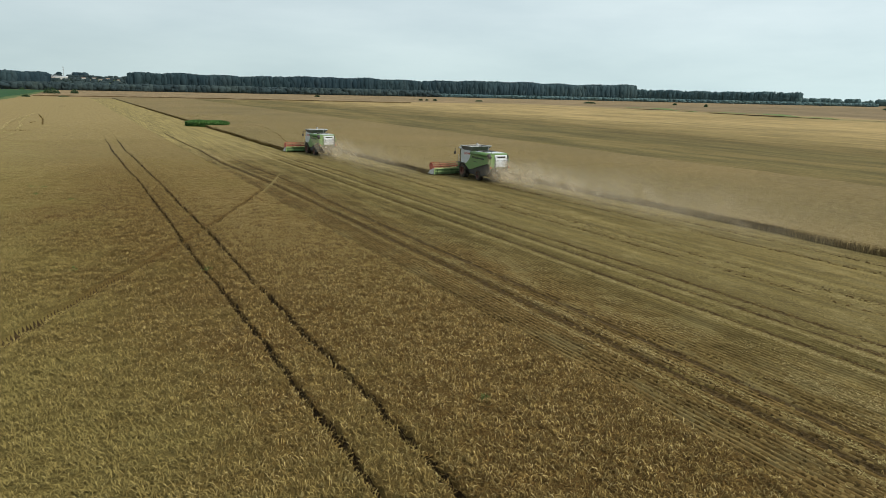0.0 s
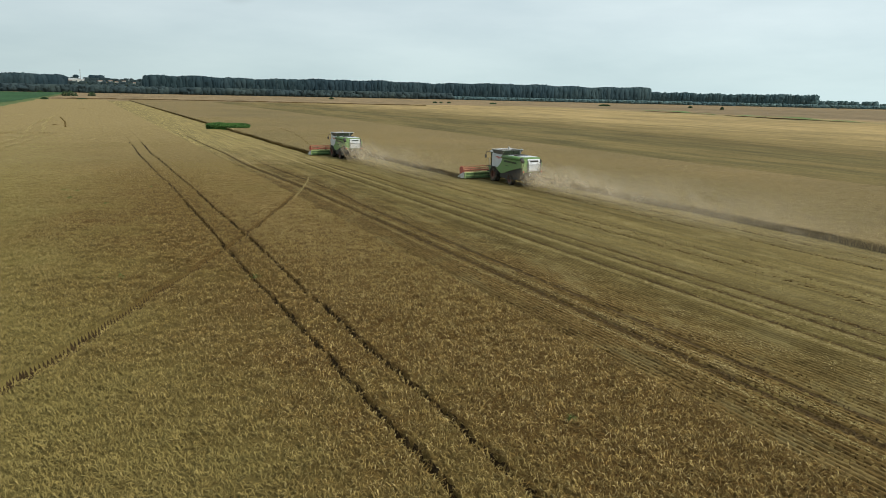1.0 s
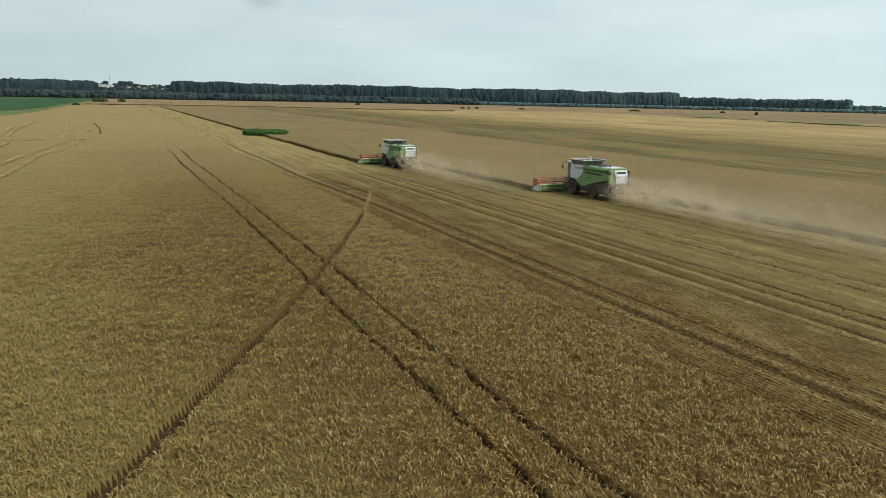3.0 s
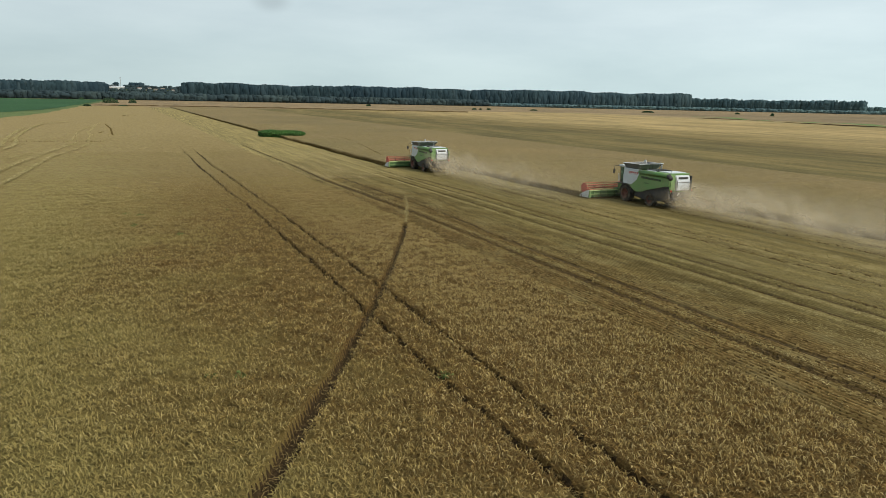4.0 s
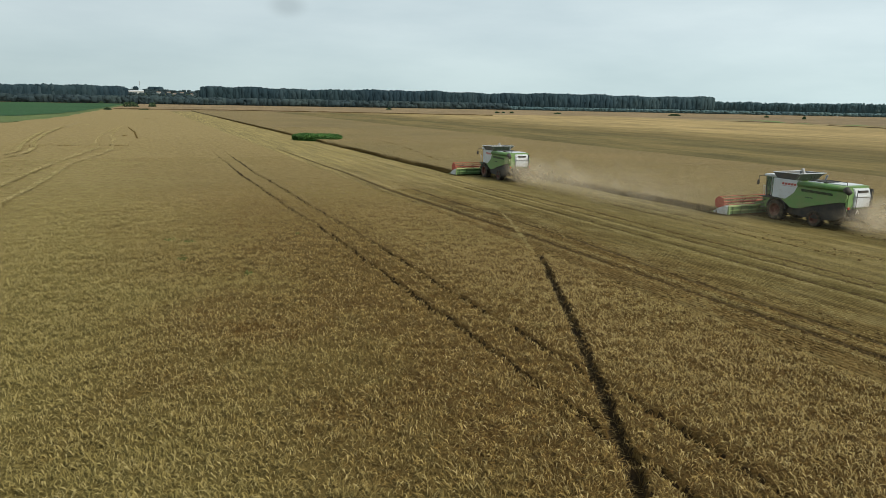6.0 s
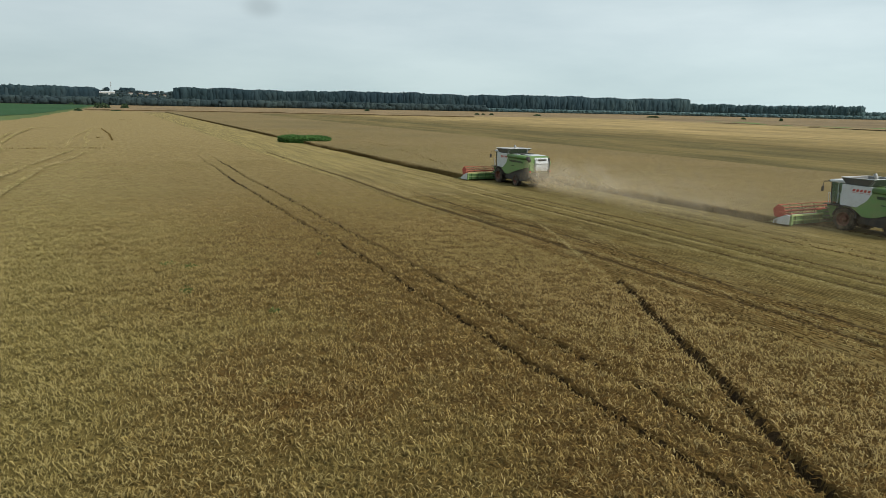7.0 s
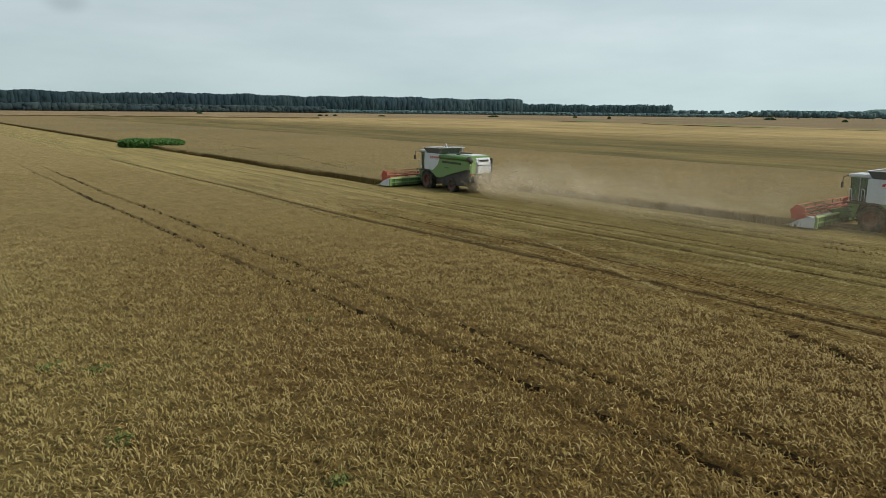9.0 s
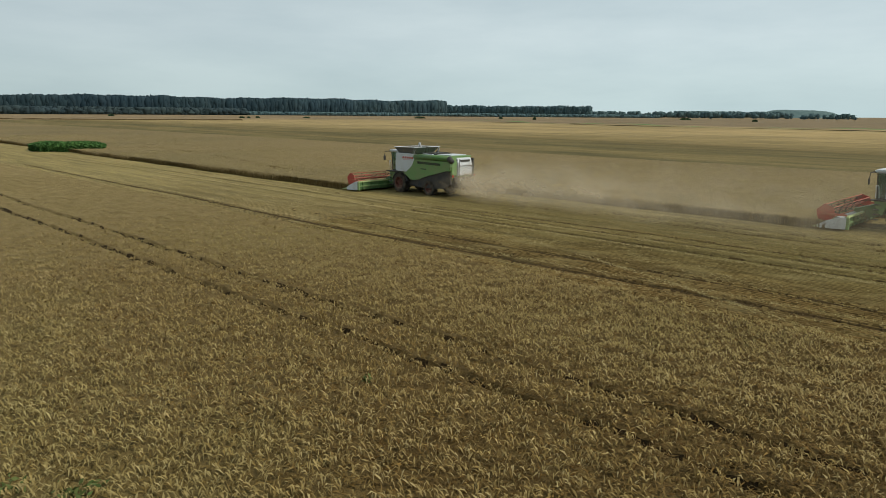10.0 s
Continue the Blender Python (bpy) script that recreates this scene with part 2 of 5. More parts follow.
CANOPY_FAR = soil_mat("ripe_wheat_far", (0.140, 0.104, 0.045), (0.205, 0.154, 0.070), (0.275, 0.211, 0.099), 1.6, 0.02, 0.8, 0.4, (1, 0.5, 1))


def stubble_mat():
    """Straw rows with bare soil between, browner near the crop's edge and paler to straw-colour further along."""
    m, n, l, b = node_mat("stubble_ground", 0.9, 0, 0.1)
    tc = n.new("ShaderNodeTexCoord")
    sp = n.new("ShaderNodeSeparateXYZ")
    l.new(tc.outputs["Object"], sp.inputs[0])
    fine = add_noise(n, l, 4.0, 6, 0.75, "Object", (2.4, 1.2, 1))
    green = add_ramp(n, [(0.30, (0.084, 0.063, 0.023)), (0.52, (0.172, 0.134, 0.049)), (0.74, (0.28, 0.223, 0.094))])
    brown = add_ramp(n, [(0.30, (0.062, 0.039, 0.013)), (0.52, (0.132, 0.087, 0.030)), (0.74, (0.226, 0.160, 0.062))])
    paled = add_ramp(n, [(0.30, (0.19, 0.148, 0.056)), (0.52, (0.285, 0.226, 0.088)), (0.74, (0.41, 0.335, 0.142))])
    for r in (green, brown, paled):
        l.new(fine.outputs[0], r.inputs[0])
    wob = add_noise(n, l, 0.09, 3)

    def ramped(axis, gain, lo, hi):
        mad = n.new("ShaderNodeMath")
        mad.operation = "MULTIPLY_ADD"
        l.new(wob.outputs[0], mad.inputs[0])
        mad.inputs[1].default_value = gain
        l.new(sp.outputs[axis], mad.inputs[2])
        mr = n.new("ShaderNodeMapRange")
        mr.inputs["From Min"].default_value, mr.inputs["From Max"].default_value = lo, hi
        l.new(mad.outputs[0], mr.inputs["Value"])
        return mr.outputs[0]

    col = mixed(n, l, brown.outputs[0], green.outputs[0], ramped("X", 5.0, 27.5, 35.0))
    col = mixed(n, l, col, paled.outputs[0], ramped("Y", 60.0, 124.0, 198.0))
    warp = add_noise(n, l, 2.2, 4, 0.6, "Object", (1, 0.6, 1))
    mad = n.new("ShaderNodeMath")
    mad.operation = "MULTIPLY_ADD"
    l.new(warp.outputs[0], mad.inputs[0])
    mad.inputs[1].default_value = 0.17
    centred = n.new("ShaderNodeMath")
    centred.operation = "SUBTRACT"
    l.new(sp.outputs["X"], centred.inputs[0])
    centred.inputs[1].default_value = 0.085
    l.new(centred.outputs[0], mad.inputs[2])
    turn = n.new("ShaderNodeMath")
    turn.operation = "MULTIPLY"
    l.new(mad.outputs[0], turn.inputs[0])
    turn.inputs[1].default_value = 2 * math.pi / 0.29
    cosine = n.new("ShaderNodeMath")
    cosine.operation = "COSINE"
    l.new(turn.outputs[0], cosine.inputs[0])
    stripe = n.new("ShaderNodeMapRange")
    stripe.inputs["From Min"].default_value, stripe.inputs["From Max"].default_value = -1.0, 0.6
    stripe.inputs["To Min"].default_value, stripe.inputs["To Max"].default_value = 0.16, 1.38
    l.new(cosine.outputs[0], stripe.inputs["Value"])
    torn = add_noise(n, l, 1.4, 5, 0.7, "Object", (1.0, 0.5, 1))
    tear = n.new("ShaderNodeMapRange")
    tear.inputs["From Min"].default_value, tear.inputs["From Max"].default_value = 0.36, 0.56
    tear.inputs["To Min"].default_value, tear.inputs["To Max"].default_value = 0.62, 1.0
    l.new(torn.outputs[0], tear.inputs["Value"])
    away = n.new("ShaderNodeMapRange")
    away.inputs["From Min"].default_value, away.inputs["From Max"].default_value = 25.0, 33.0
    away.inputs["To Min"].default_value, away.inputs["To Max"].default_value = 1.0, 0.25
    l.new(sp.outputs["X"], away.inputs["Value"])
    much = n.new("ShaderNodeMath")
    much.operation = "MULTIPLY"
    l.new(tear.outputs[0], much.inputs[0])
    l.new(away.outputs[0], much.inputs[1])
    col = mixed(n, l, col, stripe.outputs[0], much.outputs[0], "MULTIPLY")
    straw = add_noise(n, l, 0.55, 5, 0.65, "Object", (1.0, 0.45, 1))
    sr = add_ramp(n, [(0.50, (0.0, 0.0, 0.0)), (0.66, (0.55, 0.55, 0.55))])
    l.new(straw.outputs[0], sr.inputs[0])
    col = mixed(n, l, col, (0.27, 0.22, 0.10), sr.outputs[0])
    lanes = add_noise(n, l, 0.9, 6, 0.7, "Object", (1.0, 0.05, 1))
    lr = add_ramp(n, [(0.34, (0.62, 0.62, 0.60)), (0.66, (1.22, 1.20, 1.16))])
    l.new(lanes.outputs[0], lr.inputs[0])
    l.new(mixed(n, l, col, lr.outputs[0], 1.0, "MULTIPLY"), b.inputs["Base Color"])
    add_bump(n, l, b, fine.outputs[0], 0.6, 0.06)
    return m


STUBBLE = stubble_mat()
# bare rut soil, its colour darkened further for shade between the stalks
RUT = soil_mat("rut_soil_and_shade", (0.022, 0.014, 0.006), (0.045, 0.029, 0.012), (0.095, 0.062, 0.027), 6.0)
GREEN_FIELD = soil_mat("green_field_leaf", (0.014, 0.050, 0.018), (0.026, 0.082, 0.028), (0.05, 0.12, 0.04), 0.5, 0.01, 0.6, 0.4)
VERGE = soil_mat("grass_verge", (0.06, 0.09, 0.03), (0.10, 0.14, 0.045), (0.17, 0.18, 0.07), 0.5, 0.03)
CLOD = soil_mat("trodden_soil", (0.034, 0.021, 0.007), (0.075, 0.048, 0.017), (0.16, 0.110, 0.043), 7.0)
# haze is painted into the hill's pale teal
HILL = soil_mat("haze_tinted_hill", (0.085, 0.140, 0.146), (0.108, 0.168, 0.172), (0.13, 0.195, 0.195), 0.06, 0.01, 1.0, 4.0)
DITCH = soil_mat("ditch_bank_grass", (0.105, 0.145, 0.050), (0.135, 0.185, 0.064), (0.18, 0.225, 0.085), 0.25, 0.02)
BARK = soil_mat("tree_bark", (0.04, 0.035, 0.028), (0.09, 0.08, 0.065), (0.16, 0.14, 0.12), 3.0)


def ground_mat():
    """The plain beyond the wheat: bands of stubble, pale straw and fallow that run along y."""
    m, n, l, b = node_mat("plain_fields", 0.95, 0, 0.1)
    tc = n.new("ShaderNodeTexCoord")
    sp = n.new("ShaderNodeSeparateXYZ")
    l.new(tc.outputs["Object"], sp.inputs[0])
    wob = add_noise(n, l, 0.006, 3)
    add = n.new("ShaderNodeMath")
    add.operation = "MULTIPLY_ADD"
    l.new(wob.outputs[0], add.inputs[0])
    add.inputs[1].default_value = 55.0
    ragged = n.new("ShaderNodeMath")
    ragged.operation = "MULTIPLY_ADD"
    l.new(add_noise(n, l, 0.06, 5, 0.65, "Object", (1.0, 0.35, 1)).outputs[0], ragged.inputs[0])
    ragged.inputs[1].default_value = 34.0
    l.new(sp.outputs["X"], ragged.inputs[2])
    back_off = n.new("ShaderNodeMath")
    back_off.operation = "SUBTRACT"
    l.new(ragged.outputs[0], back_off.inputs[0])
    back_off.inputs[1].default_value = 17.0
    l.new(back_off.outputs[0], add.inputs[2])
    rng = n.new("ShaderNodeMapRange")
    rng.inputs["From Min"].default_value, rng.inputs["From Max"].default_value = 20.0, 820.0
    l.new(add.outputs[0], rng.inputs["Value"])
    gold, olive, pale, brown = (0.20, 0.160, 0.075), (0.130, 0.108, 0.046), (0.34, 0.255, 0.125), (0.21, 0.160, 0.100)
    # x runs from 20 to 820 m; the wobble adds about 20 m
    bands = add_ramp(n, [(0.0, gold), (0.07, gold), (0.128, olive), (0.135, (0.165, 0.128, 0.055)), (0.15, olive), (0.172, (0.175, 0.135, 0.058)), (0.19, olive), (0.225, (0.165, 0.126, 0.054)),
                         (0.265, (0.245, 0.186, 0.086)), (0.33, pale), (0.52, pale), (0.545, (0.30, 0.24, 0.12)), (0.58, (0.35, 0.26, 0.14)), (0.64, brown), (1.0, brown)])
    l.new(rng.outputs[0], bands.inputs[0])
    far = n.new("ShaderNodeMapRange")
    far.inputs["From Min"].default_value, far.inputs["From Max"].default_value = 655.0, 690.0
    l.new(sp.outputs["Y"], far.inputs["Value"])
    col = mixed(n, l, bands.outputs[0], (0.24, 0.178, 0.108), far.outputs[0])
    streaks = add_noise(n, l, 0.15, 7, 0.75, "Object", (1.0, 0.16, 1))
    sr = add_ramp(n, [(0.34, (0.58, 0.61, 0.58)), (0.66, (1.32, 1.28, 1.22))])
    l.new(streaks.outputs[0], sr.inputs[0])
    col = mixed(n, l, col, sr.outputs[0], 1.0, "MULTIPLY")
    blotch = add_noise(n, l, 0.028, 5, 0.65, "Object", (1.0, 0.3, 1))
    br = add_ramp(n, [(0.35, (0.80, 0.81, 0.79)), (0.65, (1.18, 1.17, 1.14))])
    l.new(blotch.outputs[0], br.inputs[0])
    col = mixed(n, l, col, br.outputs[0], 1.0, "MULTIPLY")
    fine = add_noise(n, l, 1.2, 5, 0.7)
    fr = add_ramp(n, [(0.3, (0.75, 0.75, 0.72)), (0.7, (1.2, 1.18, 1.15))])
    l.new(fine.outputs[0], fr.inputs[0])
    col = mixed(n, l, col, fr.outputs[0], 1.0, "MULTIPLY")
    l.new(col, b.inputs["Base Color"])
    add_bump(n, l, b, fine.outputs[0], 0.5, 0.3)
    return m


PLAIN = ground_mat()


def paint(name, colour, rough=0.4, metal=0.0, dirt=(0.30, 0.24, 0.16), much=0.35, spec=0.5):
    """Machine paint, dulled by field dust in clouds and specks."""
    m, n, l, b = node_mat(name, rough, metal, spec)
    c = add_noise(n, l, 1.3, 6, 0.65)
    r = add_ramp(n, [(0.38, (0, 0, 0)), (0.75, (much, much, much))])
    l.new(c.outputs[0], r.inputs[0])
    l.new(mixed(n, l, colour, dirt, r.outputs[0]), b.inputs["Base Color"])
    rr = add_ramp(n, [(0.3, (rough, rough, rough)), (0.7, (0.8, 0.8, 0.8))])
    l.new(c.outputs[0], rr.inputs[0])
    l.new(rr.outputs[0], b.inputs["Roughness"])
    return m


P_GREEN = paint("green_machine_paint", (0.135, 0.27, 0.085), much=0.5)
P_DGREEN = paint("deep_green_paint", (0.045, 0.135, 0.036))
P_TUBE = paint("tube_green_paint", (0.062, 0.175, 0.042), 0.35, much=0.35)
P_WHITE = paint("pale_grey_paint", (0.56, 0.60, 0.63), much=0.25)
P_REEL = paint("sun_faded_red_paint", (0.44, 0.075, 0.045), 0.7, much=0.5, dirt=(0.40, 0.29, 0.2))
P_RED = paint("red_machine_paint", (0.42, 0.045, 0.03), much=0.35)
P_RIM = paint("dusty_red_rim", (0.10, 0.022, 0.016), 0.7, much=0.45)
P_BLACK = paint("black_frame_paint", (0.025, 0.026, 0.028), 0.6, much=0.2)
P_STEEL = paint("dull_galvanised_steel", (0.34, 0.36, 0.37), 0.45, 0.4)
P_TANK = paint("weathered_grey_sheet", (0.105, 0.115, 0.12), 0.6, 0.1)
P_RUBBER = paint("tyre_rubber", (0.022, 0.021, 0.02), 0.85, much=0.5, spec=0.2)
P_GRILL = paint("grille_black", (0.015, 0.016, 0.017), 0.7, much=0.15)
P_YELLOW = paint("pale_green_steel", (0.42, 0.52, 0.22), much=0.3)
P_GRAIN = crop_mat("grain_dust", [(0.0, (0.4, 0.3, 0.14)), (1.0, (0.5, 0.38, 0.2))], (1, 1, 1))
GLASS, _, _, gb = node_mat("cab_glass", 0.04, 0, 0.6)
gb.inputs["Base Color"].default_value = (0.34, 0.50, 0.47, 1)
gb.inputs["Transmission Weight"].default_value = 0.9
LAMP_RED = paint("red_lens", (0.45, 0.02, 0.015), 0.2, much=0.1)
LAMP_CLEAR = paint("clear_lens", (0.75, 0.75, 0.72), 0.15, much=0.1)
WALL_WHITE = paint("white_plaster", (0.50, 0.51, 0.50), 0.9, much=0.3)
ROOF_RED = paint("clay_roof", (0.20, 0.135, 0.105), 0.9, much=0.2)
GLASS_DARK = paint("dark_window", (0.03, 0.04, 0.05), 0.2, much=0.1)


# ---- helpers for building ----
def quick_mesh(name, verts, faces):
    """A mesh from numpy arrays: verts (n, 3) and faces (m, k)."""
    me = bpy.data.meshes.new(name)
    verts, faces = np.asarray(verts, np.float32), np.asarray(faces, np.int32)
    k = faces.shape[1]
    me.vertices.add(len(verts))
    me.vertices.foreach_set("co", verts.ravel())
    me.loops.add(faces.size)
    me.loops.foreach_set("vertex_index", faces.ravel())
    me.polygons.add(len(faces))
    me.polygons.foreach_set("loop_start", np.arange(0, faces.size, k, dtype=np.int32))
    me.update(calc_edges=True)
    return me


def stuff(name, verts, faces, mat, label, category, kind="stuff"):
    me = quick_mesh(name, verts, faces)
    me.materials.append(mat)
    return tagged(new(name, me), label, category, kind=kind)


def thing(name, label, category, at=(0, 0, 0), turn=0.0, group="", kind=""):
    ob = new(name)
    ob.empty_display_size = 0.3
    ob.matrix_basis = pose(*at, 0, 0, turn)
    return tagged(ob, label, category, group, kind)


def part(name, bm, material, parent, label="", smooth=False):
    me = bpy.data.meshes.new(name)
    bmesh.ops.recalc_face_normals(bm, faces=bm.faces)
    for fc in bm.faces:
        fc.smooth = smooth
    bm.to_mesh(me)
    bm.free()
    me.materials.append(material)
    ob = new(name, me)
    ob.parent = parent
    return tagged(ob, label)


def box(bm, x0, x1, y0, y1, z0, z1, bevel=0.0, m=None):
    made = bmesh.ops.create_cube(bm, size=1)["verts"]
    bmesh.ops.transform(bm, matrix=Matrix.Translation(((x0 + x1) / 2, (y0 + y1) / 2, (z0 + z1) / 2)) @ Matrix.Diagonal((x1 - x0, y1 - y0, z1 - z0, 1)), verts=made)
    if bevel:
        edges = list({ed for v in made for ed in v.link_edges})
        made = bmesh.ops.bevel(bm, geom=edges, offset=bevel, segments=2, affect="EDGES")["verts"]
    if m:
        bmesh.ops.transform(bm, matrix=m, verts=list({v for v in made}))
    return bm


def boxed(*a, **k):
    return box(bmesh.new(), *a, **k)


def rod(bm, a, b, r, seg=10, r2=None):
    a, b = Vector(a), Vector(b)
    made = bmesh.ops.create_cone(bm, cap_ends=True, segments=seg, radius1=r, radius2=r if r2 is None else r2, depth=(b - a).length)["verts"]
    turn = (b - a).to_track_quat("Z", "Y").to_matrix().to_4x4()
    bmesh.ops.transform(bm, matrix=Matrix.Translation((a + b) / 2) @ turn, verts=made)
    return bm


def rodded(*a, **k):
    return rod(bmesh.new(), *a, **k)


def tube(points, r, seg=8):
    """A bent rail of round section along points."""
    bm = bmesh.new()
    for a, b in zip(points, points[1:]):
        rod(bm, a, b, r, seg)
    return bm


def slab(outline, x0, x1, bevel=0.0):
    """A plate cut to an outline in the y-z plane, from x0 to x1 thick."""
    bm = bmesh.new()
    lo = [bm.verts.new((x0, y, z)) for y, z in outline]
    hi = [bm.verts.new((x1, y, z)) for y, z in outline]
    bm.faces.new(lo)
    bm.faces.new(hi[::-1])
    for i in range(len(outline)):
        j = (i + 1) % len(outline)
        bm.faces.new((lo[i], lo[j], hi[j], hi[i]))
    if bevel:
        bmesh.ops.bevel(bm, geom=list(bm.edges), offset=bevel, segments=2, affect="EDGES")
    return bm


def spin(profile, seg=32, caps=False):
    """A turned part about the x axis: profile of (x, radius)."""
    bm = bmesh.new()
    rings = []
    for x, r in profile:
        rings.append([bm.verts.new((x, r * math.cos(2 * math.pi * i / seg), r * math.sin(2 * math.pi * i / seg))) for i in range(seg)])
    for a, b in zip(rings, rings[1:]):
        for i in range(seg):
            bm.faces.new((a[i], a[(i + 1) % seg], b[(i + 1) % seg], b[i]))
    if caps:
        bm.faces.new(rings[0])
        bm.faces.new(rings[-1][::-1])
    return bm


rng = np.random.default_rng(7)


def wave(y, a, b, c):
    return 0.5 * np.sin(y / a + c) + 0.5 * np.sin(y / b + 2.3 * c)


def fuzz(x, y, s):
    """Smooth uneven height, about -1 to 1."""
    return (np.sin(x / s * 1.7 + 1.3 * np.sin(y / s * 0.9)) + np.sin(y / s * 1.9 + 1.7 * np.sin(x / s * 1.1 + 2)) + np.sin((x + y) / s * 3.1)) / 3


LUMPS = np.random.default_rng(3).uniform(-1, 1, (512, 512))


def lumps(x, y, s):
    """Uneven clumps about s across that never repeat, -1 to 1."""
    u, v = x / s, y / s
    i, j = np.floor(u).astype(int), np.floor(v).astype(int)
    a, b = u - i, v - j
    a, b = a * a * (3 - 2 * a), b * b * (3 - 2 * b)
    g = lambda p, q: LUMPS[(i + p) % 512, (j + q) % 512]
    return (g(0, 0) * (1 - a) + g(1, 0) * a) * (1 - b) + (g(0, 1) * (1 - a) + g(1, 1) * a) * b


# ---- ground ----
gx = np.array([-4900, -2000, -900, -400, -150, -60, 0, 20, 40, 64, 110, 200, 330, 460, 800, 1500, 2600, 4600], float)
gy = np.array([-4600, -1500, -400, -100, 0, 60, 120, 200, 320, 460, 700, 1100, 1700, 2600, 4600], float)
GX, GY = np.meshgrid(gx, gy)
idx = np.arange(GX.size).reshape(GX.shape)
quads = np.stack([idx[:-1, :-1], idx[:-1, 1:], idx[1:, 1:], idx[1:, :-1]], -1).reshape(-1, 4)
stuff("ground", np.stack([GX, GY, GX * 0 - 0.06], -1).reshape(-1, 3), quads, PLAIN, "flat farmland in bands of stubble, straw and fallow", "farmland", "structure")


def sheet(name, xs, ys, height, mat, label, category, shift=None, kind="structure"):
    X, Y = np.meshgrid(np.asarray(xs, float), np.asarray(ys, float))
    if shift is not None:
        X = shift(X, Y)
    Z = height(X, Y)
    ii = np.arange(X.size).reshape(X.shape)
    q = np.stack([ii[:-1, :-1], ii[:-1, 1:], ii[1:, 1:], ii[1:, :-1]], -1).reshape(-1, 4)
    return stuff(name, np.stack([X, Y, Z], -1).reshape(-1, 3), q, mat, label, category, kind)


# lines of the plan
TRAM_A, TRAM_B, EDGE = 7.92, 10.12, 19.6
TRACK = np.array([(-14.0, 20.0), (-9.0, 26.5), (-5.4, 32.0), (-3.3, 35.4), (-0.8, 39.7), (2.6, 45.6), (5.1, 50.0), (7.6, 54.6), (9.9, 59.0), (13.2, 65.6), (17.9, 75.4), (19.2, 78.4), (21.0, 82.2)])
NEAR_X0, NEAR_X1, NEAR_TIP = 47.7, 57.3, 91.8
FAR_X0, FAR_TIP = 37.4, 133.2


def edge_x(y):
    return EDGE + 0.12 * wave(y, 3.1, 0.9, 1.0) + np.interp(y, (70, 90), (0, 0.4))


def track_gap(x, y):
    """Across-distance to the single wheel track that crosses the tramlines."""
    ty = np.interp(x, TRACK[:, 0], TRACK[:, 1])
    slope = np.interp(x, TRACK[1:, 0], np.diff(TRACK[:, 1]) / np.diff(TRACK[:, 0]))
    d = np.abs(y - ty) / np.sqrt(1 + slope ** 2)
    return np.where((x < TRACK[0, 0]) | (x > 21.0), 9.0, d)


def gap_depth(x, y):
    """How far the crop is pressed down: 0 standing, 1 to the soil."""
    fade = np.interp(y, (20, 60, 82, 115, 150, 190), (1, 0.95, 0.85, 0.78, 0.55, 0))
    jag = 0.07 * wave(y, 0.31, 0.83, 0.4) + 0.05 * wave(y, 1.7, 0.13, 2.0)
    drift = np.interp(y, (60, 78, 92, 112, 140, 180), (0, 0.1, 0.1, -0.05, -0.15, 0.3))
    a = np.abs(x - TRAM_A - drift - 0.10 * wave(y, 11, 4.7, 0.2) - jag)
    b = np.abs(x - TRAM_B - drift - 0.10 * wave(y, 9, 5.1, 1.2) + jag)
    tram = np.clip((0.20 - np.minimum(a, b)) / 0.11, 0, 1) * fade
    c = np.clip((np.interp(x, (0, 7.5), (0.40, 0.28)) + 0.05 * fuzz(x, y, 0.62) - track_gap(x, y)) / np.interp(x, (-8, -5), (0.14, 0.09)), 0, 1)
    return np.maximum(tram, c)


def crop_top(x, y):
    return 0.50 + 0.08 * lumps(x, y, 0.7) + 0.05 * fuzz(x, y, 4.5)


def field_side(y):
    return np.interp(y, (330, 345, 428, 763, 1263), (-64, -48.7, -38.7, -25.6, -11.5)) + 1.5 * wave(y, 23, 9, 0.5)


def near_height(x, y):
    return np.where((x > edge_x(y) + 0.05) | (x < field_side(y)) & (y > 335), -0.05, (crop_top(x, y) - 0.07) * (1 - 0.92 * gap_depth(x, y)))


def near_shift(x, y):
    return np.where(x > EDGE - 0.4, x - EDGE + edge_x(y), x)


xs = np.concatenate([np.arange(-72, -16, 2.0), np.arange(-16, -13, 0.3), np.arange(-13, -4, 0.10), np.arange(-4, 7.3, 0.15), np.arange(7.3, 11.2, 0.085), np.arange(11.2, EDGE - 0.2, 0.20), [EDGE, EDGE + 0.10]])
ys = np.concatenate([[-160, -80, -30, -10], np.arange(2, 20, 0.4), np.arange(20, 36, 0.11), np.arange(36, 60, 0.13), np.arange(60, 84, 0.28), np.arange(84, 130, 0.5), np.arange(130, 200, 2.0), np.arange(200, 681, 10)])
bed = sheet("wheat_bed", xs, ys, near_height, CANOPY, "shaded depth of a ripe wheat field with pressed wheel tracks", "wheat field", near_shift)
# track floors and walls take the soil colour with painted-in shade
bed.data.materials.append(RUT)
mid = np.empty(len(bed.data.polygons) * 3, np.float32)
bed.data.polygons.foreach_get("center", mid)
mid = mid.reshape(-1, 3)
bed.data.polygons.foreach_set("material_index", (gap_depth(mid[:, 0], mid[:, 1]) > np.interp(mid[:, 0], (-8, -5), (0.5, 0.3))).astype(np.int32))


def edge_wobble(y):
    return 0.25 * wave(y, 7, 2.3, 1.0) * np.clip((258 - y) / 40, 0, 1)


def far_left_edge(y):
    return edge_wobble(y) + np.where(y > FAR_TIP - 0.9, FAR_X0 + 0.36, np.where(y > NEAR_TIP - 0.9, NEAR_X0 - 0.04, NEAR_X1 - 0.04))


